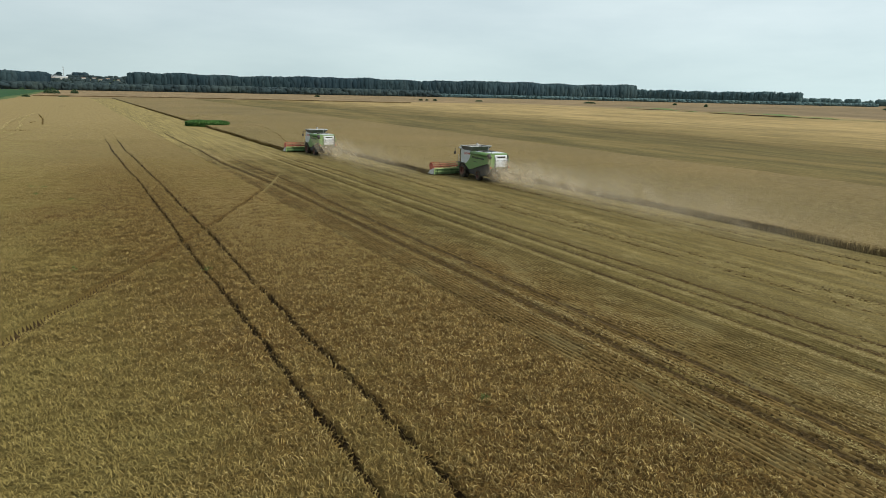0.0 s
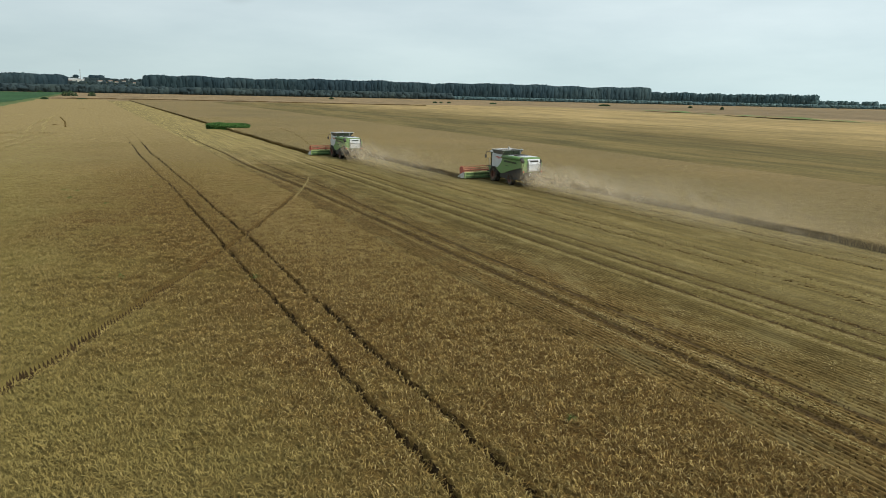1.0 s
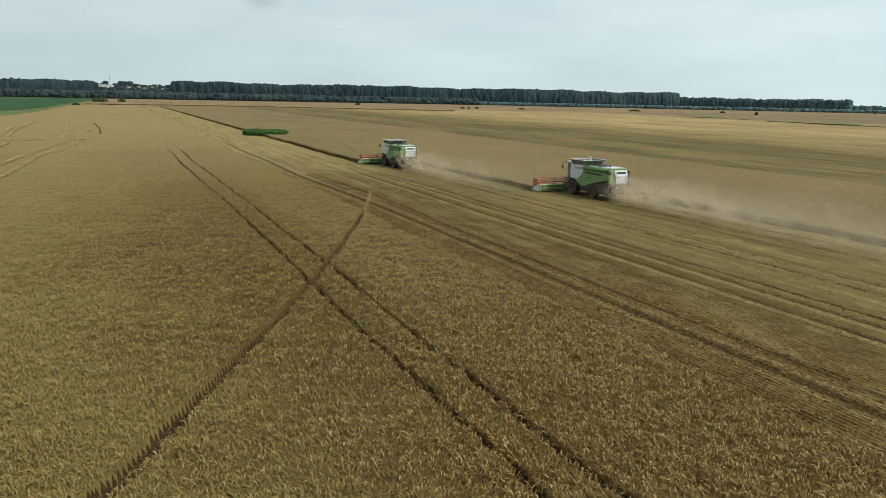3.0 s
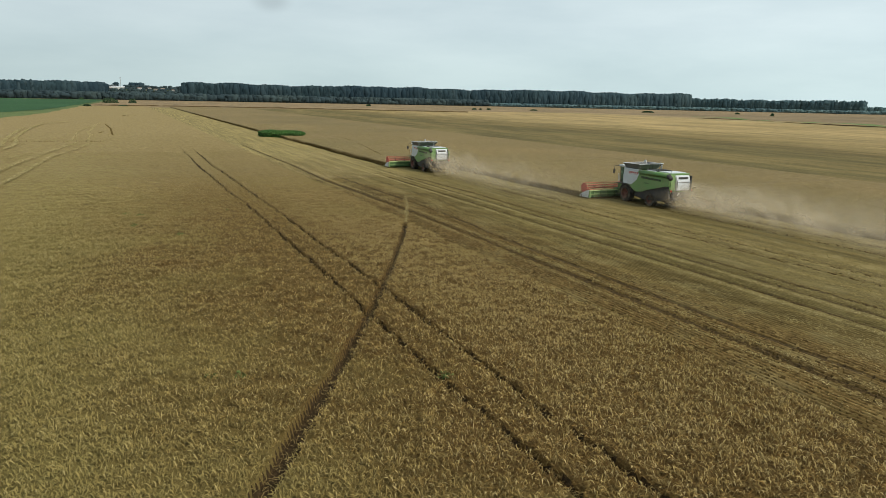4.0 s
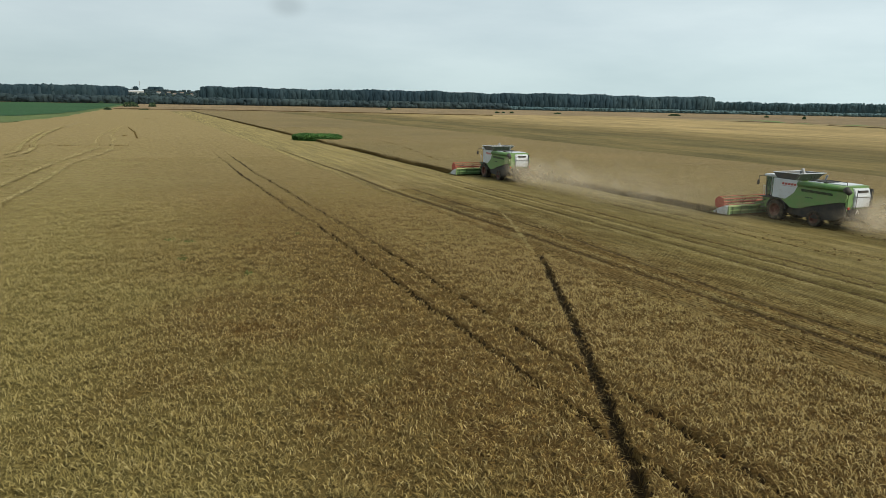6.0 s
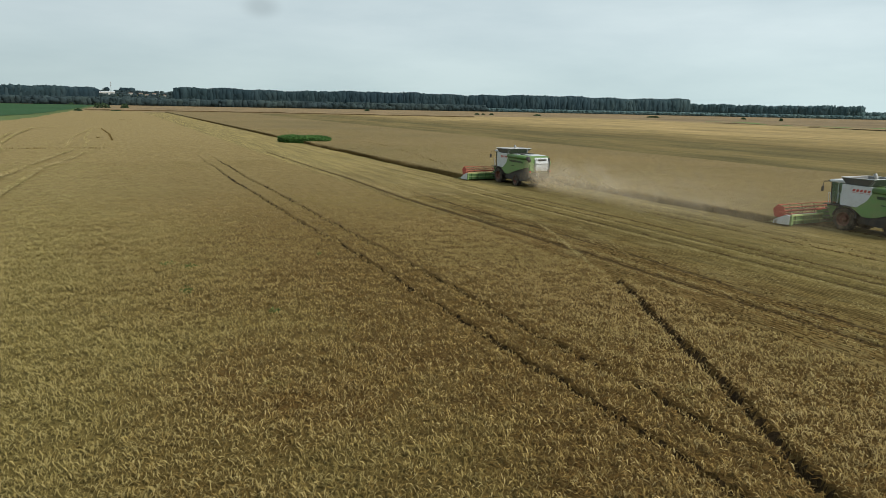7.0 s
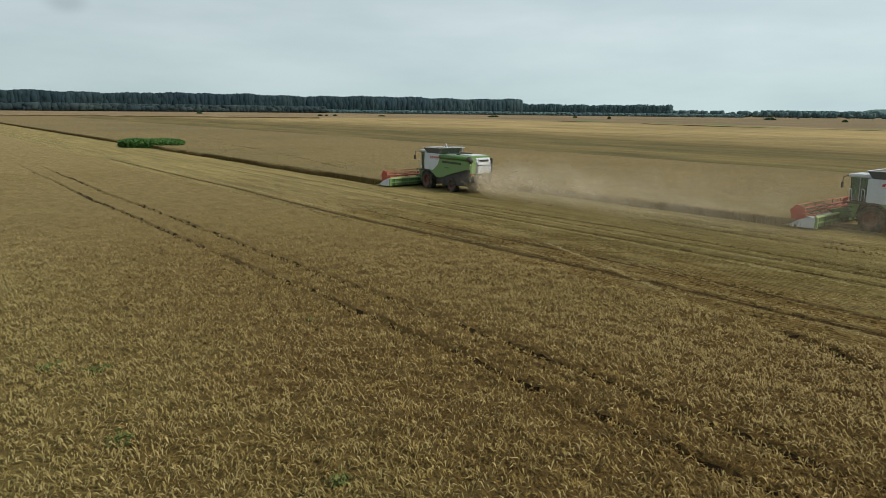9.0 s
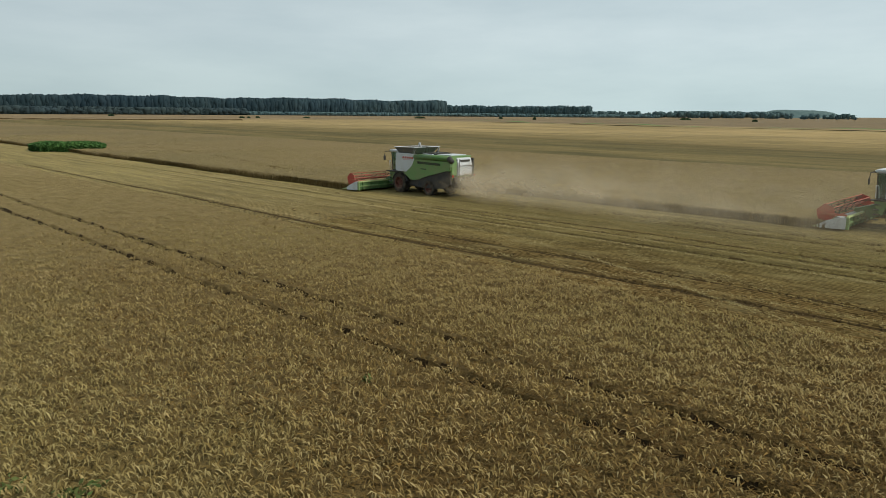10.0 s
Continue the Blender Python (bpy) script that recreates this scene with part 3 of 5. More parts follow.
def far_wheat(name, x0, x1, y0, y1, step):
    xs2 = np.concatenate([[x0 - 0.10], np.arange(x0, x1, step), [x1]])
    ys2 = np.concatenate([[y0 - 0.10], np.arange(y0, min(y1, 260), step), np.arange(min(y1, 260), y1 + 1, 20.0)]) if y1 > 260 else np.concatenate([[y0 - 0.10], np.arange(y0, y1, step), [y1]])

    def h(x, y):
        z = 0.66 + 0.05 * fuzz(x, y, 1.1) + 0.06 * fuzz(x, y, 6)
        return np.where((x < x0 - 0.02) | (y < y0 - 0.02), -0.05, z)

    def sh(x, y):
        return x + np.where(x < x0 + 2, edge_wobble(y), 0.0)

    return sheet(name, xs2, ys2, h, CANOPY_FAR, "standing ripe wheat not yet cut, beyond the harvesters", "wheat field", sh)


far_wheat("wheat_stand_1", NEAR_X1, 99, -160, NEAR_TIP - 0.9, 0.8)
far_wheat("wheat_stand_2", NEAR_X0, 99, NEAR_TIP - 0.9, FAR_TIP - 0.9, 0.8)
far_wheat("wheat_stand_3", FAR_X0 + 0.4, 99, FAR_TIP - 0.9, 660, 0.8)

# stubble, drilled in rows along y
ROW = 0.29
RUTS = (23.4, 25.3, 32.4, 34.7, 36.4, 41.5, 43.4, 51.0, 54.0)


def rut_x(r, y):
    """A rut's line: nearly straight, the two by the crop's edge bending in further on."""
    bend = 0.0
    if r < 24.5:
        bend = np.interp(y, (85, 103, 115, 140), (0.2, -0.5, -1.0, -0.6))
    elif r < 26:
        bend = np.interp(y, (72, 84, 96, 108), (0.2, 0.9, 0.8, 0.2))
    elif 36 < r < 37:
        bend = np.interp(y, (85, 98, 114, 122), (-0.2, 0.2, -0.6, -1.2))
    return r + bend + 0.08 * wave(y, 13, 6, r)


def stub_height(x, y):
    rut = sum(np.clip(1 - np.abs(x - rut_x(r, y)) / 0.35, 0, 1) for r in RUTS)
    return 0.06 + 0.06 * np.cos(2 * np.pi * (x + 0.035 * fuzz(x, y, 1.3)) / ROW) * np.clip((37.4 - x) / 4, 0, 1) * np.clip(1 - rut, 0, 1) - 0.06 * np.clip(rut, 0, 1) + 0.012 * fuzz(x, y, 0.7)


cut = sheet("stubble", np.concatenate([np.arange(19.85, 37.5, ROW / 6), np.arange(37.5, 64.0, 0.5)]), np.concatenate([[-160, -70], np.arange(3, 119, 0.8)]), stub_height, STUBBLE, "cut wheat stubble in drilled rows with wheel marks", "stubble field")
cut.data.materials.append(CLOD)
mid = np.empty(len(cut.data.polygons) * 3, np.float32)
cut.data.polygons.foreach_get("center", mid)
mid = mid.reshape(-1, 3)
worn = sum(np.abs(mid[:, 0] - rut_x(r, mid[:, 1])) < ((0.24 if r < 24 else 0.18) + 0.10 * wave(mid[:, 1], 1.1, 0.4, r)) * np.clip((140 - mid[:, 1]) / 30, 0, 1) for r in RUTS[:5])
cut.data.polygons.foreach_set("material_index", (worn > 0).astype(np.int32))
sheet("stubble_far", np.arange(19.5, 50.1, 0.6), np.concatenate([np.arange(118.2, 240, 2), np.arange(240, 660, 30)]), lambda x, y: 0.06 + 0.02 * fuzz(x, y, 1.3), STUBBLE, "pale stubble with straw streaks further off", "stubble field")


# ---- crops: ears, stalks, stubble, straw ----
def ears(x, y, z, length, width, up, drop):
    """Nodding ears: foot, two shoulders and a tip that hangs over, strewn in all directions."""
    n = len(x)
    a = rng.normal(1.2, 1.6, n)
    ca, sa = np.cos(a), np.sin(a)
    reach = length * rng.uniform(0.55, 1.25, n)
    out1, out2 = reach * rng.uniform(0.35, 0.65, n), reach
    z1 = z + up * rng.uniform(0.4, 1.2, n)
    z2 = z1 - drop * rng.uniform(-0.7, 1.3, n)
    w = width * rng.uniform(0.6, 1.4, n)
    v = np.empty((n, 4, 3), np.float32)
    v[:, 0] = np.stack([x, y, z], -1)
    v[:, 1] = np.stack([x + ca * out1 - sa * w, y + sa * out1 + ca * w, z1], -1)
    v[:, 2] = np.stack([x + ca * out2, y + sa * out2, z2], -1)
    v[:, 3] = np.stack([x + ca * out1 + sa * w, y + sa * out1 - ca * w, z1 + 0.5 * w], -1)
    i = np.arange(n)[:, None] * 4
    tri = np.concatenate([i + np.array([[0, 1, 3]]), i + np.array([[1, 2, 3]])], 0)
    return v.reshape(-1, 3), tri


def scatter(x0, x1, y0, y1, per_m2):
    n = int((x1 - x0) * (y1 - y0) * per_m2)
    return rng.uniform(x0, x1, n), rng.uniform(y0, y1, n)


EAR_ZONES = ((6, 20.6, 6, 14, 110, 1.0), (-12, 20.6, 14, 62, 125, 1.0), (-14, 20.6, 62, 126, 112, 1.0), (-24, -14, 50, 126, 45, 1.4), (-26, 20.6, 92, 165, 46, 1.15), (-30, 20.1, 165, 245, 18, 1.25))
for x0, x1, y0, y1, dens, size in EAR_ZONES:
    x, y = scatter(x0, x1, y0, y1, dens)
    gap = gap_depth(x, y)
    keep = (x < edge_x(y)) & (gap < np.interp(y, (60, 110), (0.22, 0.06)) + np.interp(y, (60, 110), (0.58, 0.3)) * rng.uniform(0, 1, len(x))) & (x > -8 - 0.16 * y)
    x, y, gap = x[keep], y[keep], gap[keep]
    if y0 > 160:
        # the crop is set ever more thinly with distance
        keep = rng.uniform(0, 1, len(x)) > (y - y0) / (y1 - y0)
        x, y, gap = x[keep], y[keep], gap[keep]
    if y1 == 126 or y0 == 92:
        share = np.clip((y - 92) / 34, 0, 1)
        keep = rng.uniform(0, 1, len(x)) < (share if y0 == 92 else 1 - share)
        x, y, gap = x[keep], y[keep], gap[keep]
    tuft = 1.2 * lumps(x, y, 0.27) + lumps(x + 9, y, 0.8)
    keep = tuft > rng.uniform(-2.0, -0.3, len(x))
    x, y, gap, tuft = x[keep], y[keep], gap[keep], tuft[keep]
    z = crop_top(x, y) * (1 - 0.9 * gap) + 0.05 * tuft
    # pale ears with growing y paint low-angle brightness; those at +x are dried
    paled = (y > rng.uniform(76, 140, len(x)) - 38 * np.clip((8 - x) / 12, 0, 1)) | (rng.uniform(0, 1, len(x)) < 0.96 * np.clip((x - 9) / 4.5, 0, 1) * np.clip((y - 25) / 42, 0, 1))
    for pick, mat, label in ((~paled, EAR, "ripe golden wheat ears bending in all directions"), (paled, EAR_PALE if y0 < 90 else EAR_SOFT, "pale wheat ears, some dried out, some lightened with distance")):
        if pick.any():
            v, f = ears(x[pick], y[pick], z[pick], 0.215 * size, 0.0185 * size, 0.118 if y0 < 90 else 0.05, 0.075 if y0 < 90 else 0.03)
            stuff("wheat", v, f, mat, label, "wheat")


def blades(x, y, z, length, width):
    """Single slender flag leaves and awns, thrown about near the top of the crop."""
    n = len(x)
    a = rng.uniform(0, 2 * np.pi, n)
    ca, sa = np.cos(a), np.sin(a)
    L, W = length * rng.uniform(0.5, 1.3, n), width * rng.uniform(0.6, 1.4, n)
    v = np.empty((n, 3, 3), np.float32)
    v[:, 0] = np.stack([x - sa * W, y + ca * W, z], -1)
    v[:, 1] = np.stack([x + sa * W, y - ca * W, z + W * rng.normal(0, 0.8, n)], -1)
    v[:, 2] = np.stack([x + ca * L, y + sa * L, z + L * rng.uniform(-0.15, 0.5, n)], -1)
    return v.reshape(-1, 3), np.arange(n * 3).reshape(n, 3)


# finer leaves between the ears where the crop stands nearest
for x0, x1, y0, y1, dens in ((8, 20.2, 8, 14, 120), (-9, 20.2, 14, 66, 140), (-11, 20.2, 66, 112, 130)):
    x, y = scatter(x0, x1, y0, y1, dens)
    gap = gap_depth(x, y)
    keep = (x < edge_x(y)) & (gap < rng.uniform(0.3, 0.9, len(x))) & (x > -5 - 0.12 * y) & (y < rng.uniform(80, 112, len(x)))
    x, y, gap = x[keep], y[keep], gap[keep]
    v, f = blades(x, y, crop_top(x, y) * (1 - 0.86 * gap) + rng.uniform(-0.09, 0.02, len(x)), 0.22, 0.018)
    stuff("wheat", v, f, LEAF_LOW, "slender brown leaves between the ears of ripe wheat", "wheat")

# the same crop beyond the harvesters
for x0, x1, y0, y1, dens, size in ((NEAR_X1, 95, 10, NEAR_TIP - 0.9, 22, 1.35), (NEAR_X0, 95, NEAR_TIP - 0.9, FAR_TIP - 0.9, 22, 1.35), (FAR_X0 + 0.4, 90, FAR_TIP - 0.9, 200, 12, 1.7), (FAR_X0 + 0.4, 90, 200, 300, 3, 3)):
    x, y = scatter(x0, x1, y0, y1, dens)
    keep = rng.uniform(0, 1, len(x)) > ((x - x0) / (x1 - x0)) ** 1.5
    x, y = x[keep], y[keep]
    v, f = ears(x, y, np.full(len(x), 0.62), 0.16 * size, 0.014 * size, 0.12, 0.08)
    stuff("wheat", v, f, EAR_FAR, "ripe wheat ears still standing in front of the harvesters", "wheat")


def stalks(x, y, z0, h, w, wall=False):
    n = len(x)
    a = rng.normal(np.pi / 2, 0.3, n) if wall else rng.uniform(0, np.pi, n)
    lx, ly = rng.normal(0, 0.07, n), rng.normal(0, 0.07, n)
    hh = h * rng.uniform(0.7, 1.15, n)
    ww = w * rng.uniform(0.6, 1.3, n)
    v = np.empty((n, 3, 3), np.float32)
    v[:, 0] = np.stack([x - np.cos(a) * ww, y - np.sin(a) * ww, z0], -1)
    v[:, 1] = np.stack([x + np.cos(a) * ww, y + np.sin(a) * ww, z0], -1)
    v[:, 2] = np.stack([x + lx, y + ly, z0 + hh], -1)
    return v.reshape(-1, 3), np.arange(n * 3).reshape(n, 3)


# cut edges of the standing crop, and the walls of the wheel tracks
y = rng.uniform(8, 150, 14000)
x = edge_x(y) + rng.normal(0.02, 0.06, len(y))
v, f = stalks(x, y, np.zeros(len(y)), 0.46, 0.012)
stuff("wheat_stalks", v, f, STALK, "upright straw stalks along the cut edge of the wheat", "wheat")
y = FAR_TIP - 0.9 + 330 * rng.uniform(0, 1, 16000) ** 1.4
x = far_left_edge(y) + rng.normal(-0.10, 0.06, len(y))
v, f = stalks(x, y, np.zeros(len(y)), 0.78, 0.035, True)
stuff("wheat_stalks", v, f, STALK, "brown straw stalks along the uncut wheat wall", "wheat")
y = rng.uniform(8, FAR_TIP - 0.9, 14000)
x = far_left_edge(y) + rng.normal(-0.10, 0.06, len(y))
v, f = stalks(x, y, np.zeros(len(y)), 0.78, 0.03, True)
stuff("wheat_stalks", v, f, STALK, "brown straw stalks along the uncut wheat wall", "wheat")

# stalks that line the tramlines and the crossing track
y = rng.uniform(14, 120, 90000)
x = np.where(rng.uniform(0, 1, len(y)) < 0.62, rng.choice((TRAM_A, TRAM_B), len(y)) + 0.25 + rng.uniform(-0.75, 0.75, len(y)), np.interp(y, TRACK[:, 1], TRACK[:, 0]) + rng.uniform(-0.6, 0.6, len(y)))
gap = gap_depth(x, y)
keep = (gap > 0.12) & (gap < 0.97) & (x < edge_x(y))
x, y, gap = x[keep], y[keep], gap[keep]
v, f = stalks(x, y, np.full(len(x), 0.02), (0.50 - 0.30 * gap) * rng.uniform(0.7, 1.0, len(x)), 0.016)
stuff("wheat_stalks", v, f, STALK, "leaning straw stalks along the wheel tracks in the wheat", "wheat")

# stubble tufts in rows
rows = np.arange(20.0, 50.0, ROW)
x = np.repeat(rows, 2600)
y = np.tile(np.linspace(8, 125, 2600), len(rows)) + rng.uniform(-0.05, 0.05, len(rows) * 2600)
x = x + rng.normal(0, 0.03, len(x))
rut = sum(np.clip(1 - np.abs(x - rut_x(r, y)) / 0.35, 0, 1) for r in RUTS)
keep = (x > edge_x(y) + 0.05) & (x > 26.2) & (rut < rng.uniform(0.1, 1.2, len(x))) & (y > 8 + (x - 20) * 0.35) & (rng.uniform(0, 1, len(x)) < 0.9 * np.clip((50 - x) / 16, 0, 1) * np.clip((125 - y) / 35, 0, 1))
x, y = x[keep], y[keep]
v, f = stalks(x, y, np.full(len(x), 0.07), 0.055, 0.020)
stuff("stubble_tufts", v, f, TUFT, "short cut straw stubble standing in rows", "stubble")


def litter(n, x, y, z, length, width):
    a = rng.uniform(0, np.pi, n)
    ca, sa, L, W = np.cos(a), np.sin(a), length * rng.uniform(0.5, 1.3, n) / 2, width * rng.uniform(0.6, 1.3, n) / 2
    t = rng.normal(0, 0.3, n) * L
    v = np.empty((n, 4, 3), np.float32)
    v[:, 0] = np.stack([x - ca * L - sa * W, y - sa * L + ca * W, z - t * 0.4], -1)
    v[:, 1] = np.stack([x - ca * L + sa * W, y - sa * L - ca * W, z - t * 0.4], -1)
    v[:, 2] = np.stack([x + ca * L + sa * W, y + sa * L - ca * W, z + np.abs(t)], -1)
    v[:, 3] = np.stack([x + ca * L - sa * W, y + sa * L + ca * W, z + np.abs(t)], -1)
    return v.reshape(-1, 3), np.arange(n * 4).reshape(n, 4)


# swaths of chopped straw: centre x, spread, number, far end
for cx, spread, n, y1 in ((31.6, 0.15, 17000, 215), (33.9, 0.17, 17000, 215), (35.3, 0.5, 8000, 200), (22.65, 0.13, 5000, 120), (24.15, 0.16, 8000, 150), (28.4, 1.4, 36000, 160), (38.5, 0.6, 5000, 130), (42.4, 0.45, 7000, 130), (44.6, 0.4, 5000, 130), (21.6, 0.6, 1500, 130)):
    y = 10 + (y1 - 10) * rng.uniform(0, 1, n) ** 1.25
    x = cx + rng.normal(0, spread, n) + rut_x(cx, y) - cx
    if spread > 1:
        keep = fuzz(x, y * 0.6, 2.3) + 0.5 * fuzz(x, y, 0.7) > rng.uniform(0.0, 0.5, n)
        x, y = x[keep], y[keep]
    grow = 1 + 0.6 * np.clip((y - 75) / 90, 0, 1)
    v, f = litter(len(x), x, y, np.full(len(x), 0.09) + rng.uniform(0, 0.05, len(x)), 0.12 * grow, 0.022 * grow)
    stuff("straw_swath", v, f, STRAW, "pale chopped straw lying on the stubble in a swath", "straw")

# tread marks: lug prints of trodden straw and clods of soil along the ruts
def lugs(x, y, z, long, wide, high, slant):
    """Low slanting ridges with four sloping sides."""
    n = len(x)
    a = slant + rng.normal(0, 0.25, n)
    ca, sa = np.cos(a), np.sin(a)
    L, W, H = long * rng.uniform(0.6, 1.2, n) / 2, wide * rng.uniform(0.6, 1.3, n) / 2, high * rng.uniform(0.5, 1.3, n)
    v = np.empty((n, 6, 3), np.float32)
    for k, (p, q, up) in enumerate(((-1, -1, 0), (1, -1, 0), (1, 1, 0), (-1, 1, 0), (-0.6, 0, 1), (0.6, 0, 1))):
        v[:, k] = np.stack([x + ca * L * p - sa * W * q, y + sa * L * p + ca * W * q, z + H * up], -1)
    i = np.arange(n)[:, None] * 6
    quads = np.concatenate([i + np.array([[0, 1, 5, 4]]), i + np.array([[2, 3, 4, 5]])], 0)
    return v.reshape(-1, 3), quads


for k, cx in enumerate(np.arange(19.8, 27.0, ROW)):
    y = np.arange(9, 125, 0.21)
    y = y + rng.normal(0, 0.05, len(y))
    x = cx + 0.06 * fuzz(cx + 0 * y, y, 0.9) + rng.normal(0, 0.025, len(y))
    rut = sum(np.clip(1 - np.abs(x - rut_x(r, y)) / 0.40, 0, 1) for r in RUTS[:2])
    keep = (x > edge_x(y) + 0.1) & (rut < 0.4) & (rng.uniform(0, 1, len(y)) < 0.85 * np.clip((112 - y) / 40, 0, 1))
    x, y = x[keep], y[keep]
    v, f = lugs(x, y, np.full(len(x), 0.05), 0.28, 0.13, 0.10, np.full(len(x), np.pi / 2))
    stuff("stubble_row", v, f, ROWS, "lumpy row of cut brown straw stubble", "stubble")

for cx in RUTS:
    strong = 1.0 if cx == RUTS[0] else 0.85 if cx in (RUTS[2], RUTS[4]) else 0.5
    y = np.repeat(np.arange(9, 134, 0.27), 4)
    lane = np.tile((-0.32, -0.13, 0.13, 0.32), len(y) // 4)
    y = y + 0.13 * np.sign(lane) + rng.normal(0, 0.05, len(y))
    x = rut_x(cx, y) + lane + rng.normal(0, 0.05, len(y))
    keep = rng.uniform(0, 1, len(y)) < strong * np.clip(0.8 + 0.5 * wave(y, 2.7, 7.1, cx), 0.25, 1) * np.clip((136 - y) / 40, 0, 1)
    x, y, lane = x[keep], y[keep], lane[keep]
    straw = rng.uniform(0, 1, len(x)) < 0.22
    for pick, mat, label in ((straw, ROWS, "trodden straw in the tread marks of a wheel rut"), (~straw, CLOD, "dark clods and tread marks along a wheel rut")):
        v, f = lugs(x[pick], y[pick], np.full(pick.sum(), 0.03), 0.22, 0.10, 0.07, np.where(lane[pick] > 0, 0.6, -0.6))
        stuff("rut_clods", v, f, mat, label, "soil")

# the rut by the crop's edge goes on thinly over the paler stubble
y = 96 + 94 * rng.uniform(0, 1, 620) ** 1.3
v, f = lugs(rut_x(RUTS[0], y) + rng.normal(0, 0.07, len(y)), y, np.full(len(y), 0.06), 0.6, 0.20, 0.045, np.full(len(y), np.pi / 2))
stuff("rut_clods", v, f, CLOD, "thin dark wheel rut in pale stubble", "soil")

# wheel paths pressed pale into the far side of the wheat, and darker seams where the crop stands higher
def along(points, per_m, spread):
    """Random places along a line through the points."""
    pts = np.array(points, float)
    seg = np.hypot(*np.diff(pts, axis=0).T)
    d = np.concatenate([[0], np.cumsum(seg)])
    t = rng.uniform(0, d[-1], int(d[-1] * per_m))
    return np.interp(t, d, pts[:, 0]) + rng.normal(0, spread, len(t)), np.interp(t, d, pts[:, 1]) + rng.normal(0, spread, len(t))


PRESSED = (((-25.3, 176), (-24.4, 184), (-26.2, 202), (-27.8, 229), (-28.9, 268)), ((-24.1, 172), (-22.6, 179), (-22.9, 193), (-25.3, 213), (-26.8, 252), (-26.7, 300), (-20.1, 315)),
           ((-12.9, 200), (-13.5, 237), (-12.3, 263), (-9.0, 307)), ((-9.9, 200), (-9.7, 219), (-10.8, 238), (-10.0, 287)),
           ((-19.6, 118), (-18.7, 130), (-17.8, 142), (-16.7, 153), (-14.9, 169), (-11.5, 195)), ((-17.0, 108), (-16.4, 117), (-15.6, 126), (-14.9, 137), (-14.0, 157), (-10.7, 175), (-9.2, 188)))
for k, line in enumerate(PRESSED):
    x, y = along(line, 46 if k < 2 else 18, 0.19)
    keep = lumps(x, y, 2.6) > rng.uniform(-1.0, 0.4, len(x))
    x, y = x[keep], y[keep]
    v, f = litter(len(x), x, y, 0.64 + rng.uniform(0, 0.06, len(x)), 0.45, 0.08)
    stuff("pressed_straw", v, f, STRAW, "pale straw pressed flat by wheels in the wheat", "straw")
SEAMS = (((-7.3, 295), (-5.4, 260), (-4.8, 228)), ((-9.5, 199.2), (-6.4, 198.9)), ((-26, 199), (-10, 199.5)), ((-8.2, 238), (-7.0, 243)), ((-1, 401), (5, 408)),
         ((40.4, 139), (44.4, 158.5), (48, 177), (51.6, 202), (52, 216)))
for line in SEAMS:
    x, y = along(line, 11, 0.12)
    keep = lumps(x, y, 3.1) > rng.uniform(-0.9, 0.4, len(x))
    x, y = x[keep], y[keep]
    v, f = stalks(x, y, np.full(len(x), 0.45), 0.36, 0.07)
    stuff("wheat_seam", v, f, STALK, "dark seam where standing wheat meets pressed wheat", "wheat")
# trodden straw on the floor of the crossing track
x, y = along(TRACK[:-1], 22, 0.17)
v, f = litter(len(x), x, y, 0.09 + rng.uniform(0, 0.05, len(x)), 0.22, 0.025)
stuff("pressed_straw", v, f, STALK, "brown straw trodden flat along a single wheel track", "straw")
# the crossing track goes on faintly over the stubble
x, y = along(((20.5, 81.5), (23.0, 87.5), (25.0, 92.5), (27.0, 98)), 55, 0.11)
v, f = litter(len(x), x, y, np.full(len(x), 0.11), 0.17, 0.022)
stuff("straw_swath", v, f, STRAW, "faint pale wheel track over the stubble", "straw")


# ---- the green weed patch ----
def leaf_cloud(n, pts, size, flat=0.6):
    """Small leaf faces at random tilts round the points given."""
    d1 = rng.normal(0, 1, (n, 3))
    d1[:, 2] *= flat
    d1 /= np.linalg.norm(d1, axis=1)[:, None]
    d2 = np.cross(d1, rng.normal(0, 1, (n, 3)))
    d2 /= np.linalg.norm(d2, axis=1)[:, None]
    s = size * rng.uniform(0.5, 1.2, n)[:, None]
    v = np.empty((n, 4, 3), np.float32)
    v[:, 0], v[:, 1] = pts - d1 * s, pts + d2 * s * 0.45
    v[:, 2], v[:, 3] = pts + d1 * s, pts - d2 * s * 0.45
    return v.reshape(-1, 3), np.arange(n * 4).reshape(n, 4)


n = 22000
u, w = rng.uniform(-1, 1, n), rng.uniform(-1, 1, n)
keep = np.abs(u) ** 3 + np.abs(w) ** 3 < 1 + 0.15 * np.sin(u * 9)
u, w = u[keep], w[keep]
px, py = 39.0 + u * 5.3 + w * 2.2, 224.2 - u * 5.0 + w * 4.6
top = 1.65 + 0.16 * fuzz(px, py, 1.6) - 0.5 * np.maximum(np.abs(u), np.abs(w)) ** 6
pz = np.maximum(top * rng.uniform(0.0, 1.0, len(u)) ** 0.6, 0.05)
v, f = leaf_cloud(len(u), np.stack([px, py, pz], -1), 0.34)
stuff("weed_patch", v, f, WEED, "dense patch of tall green weeds in the stubble", "weeds")

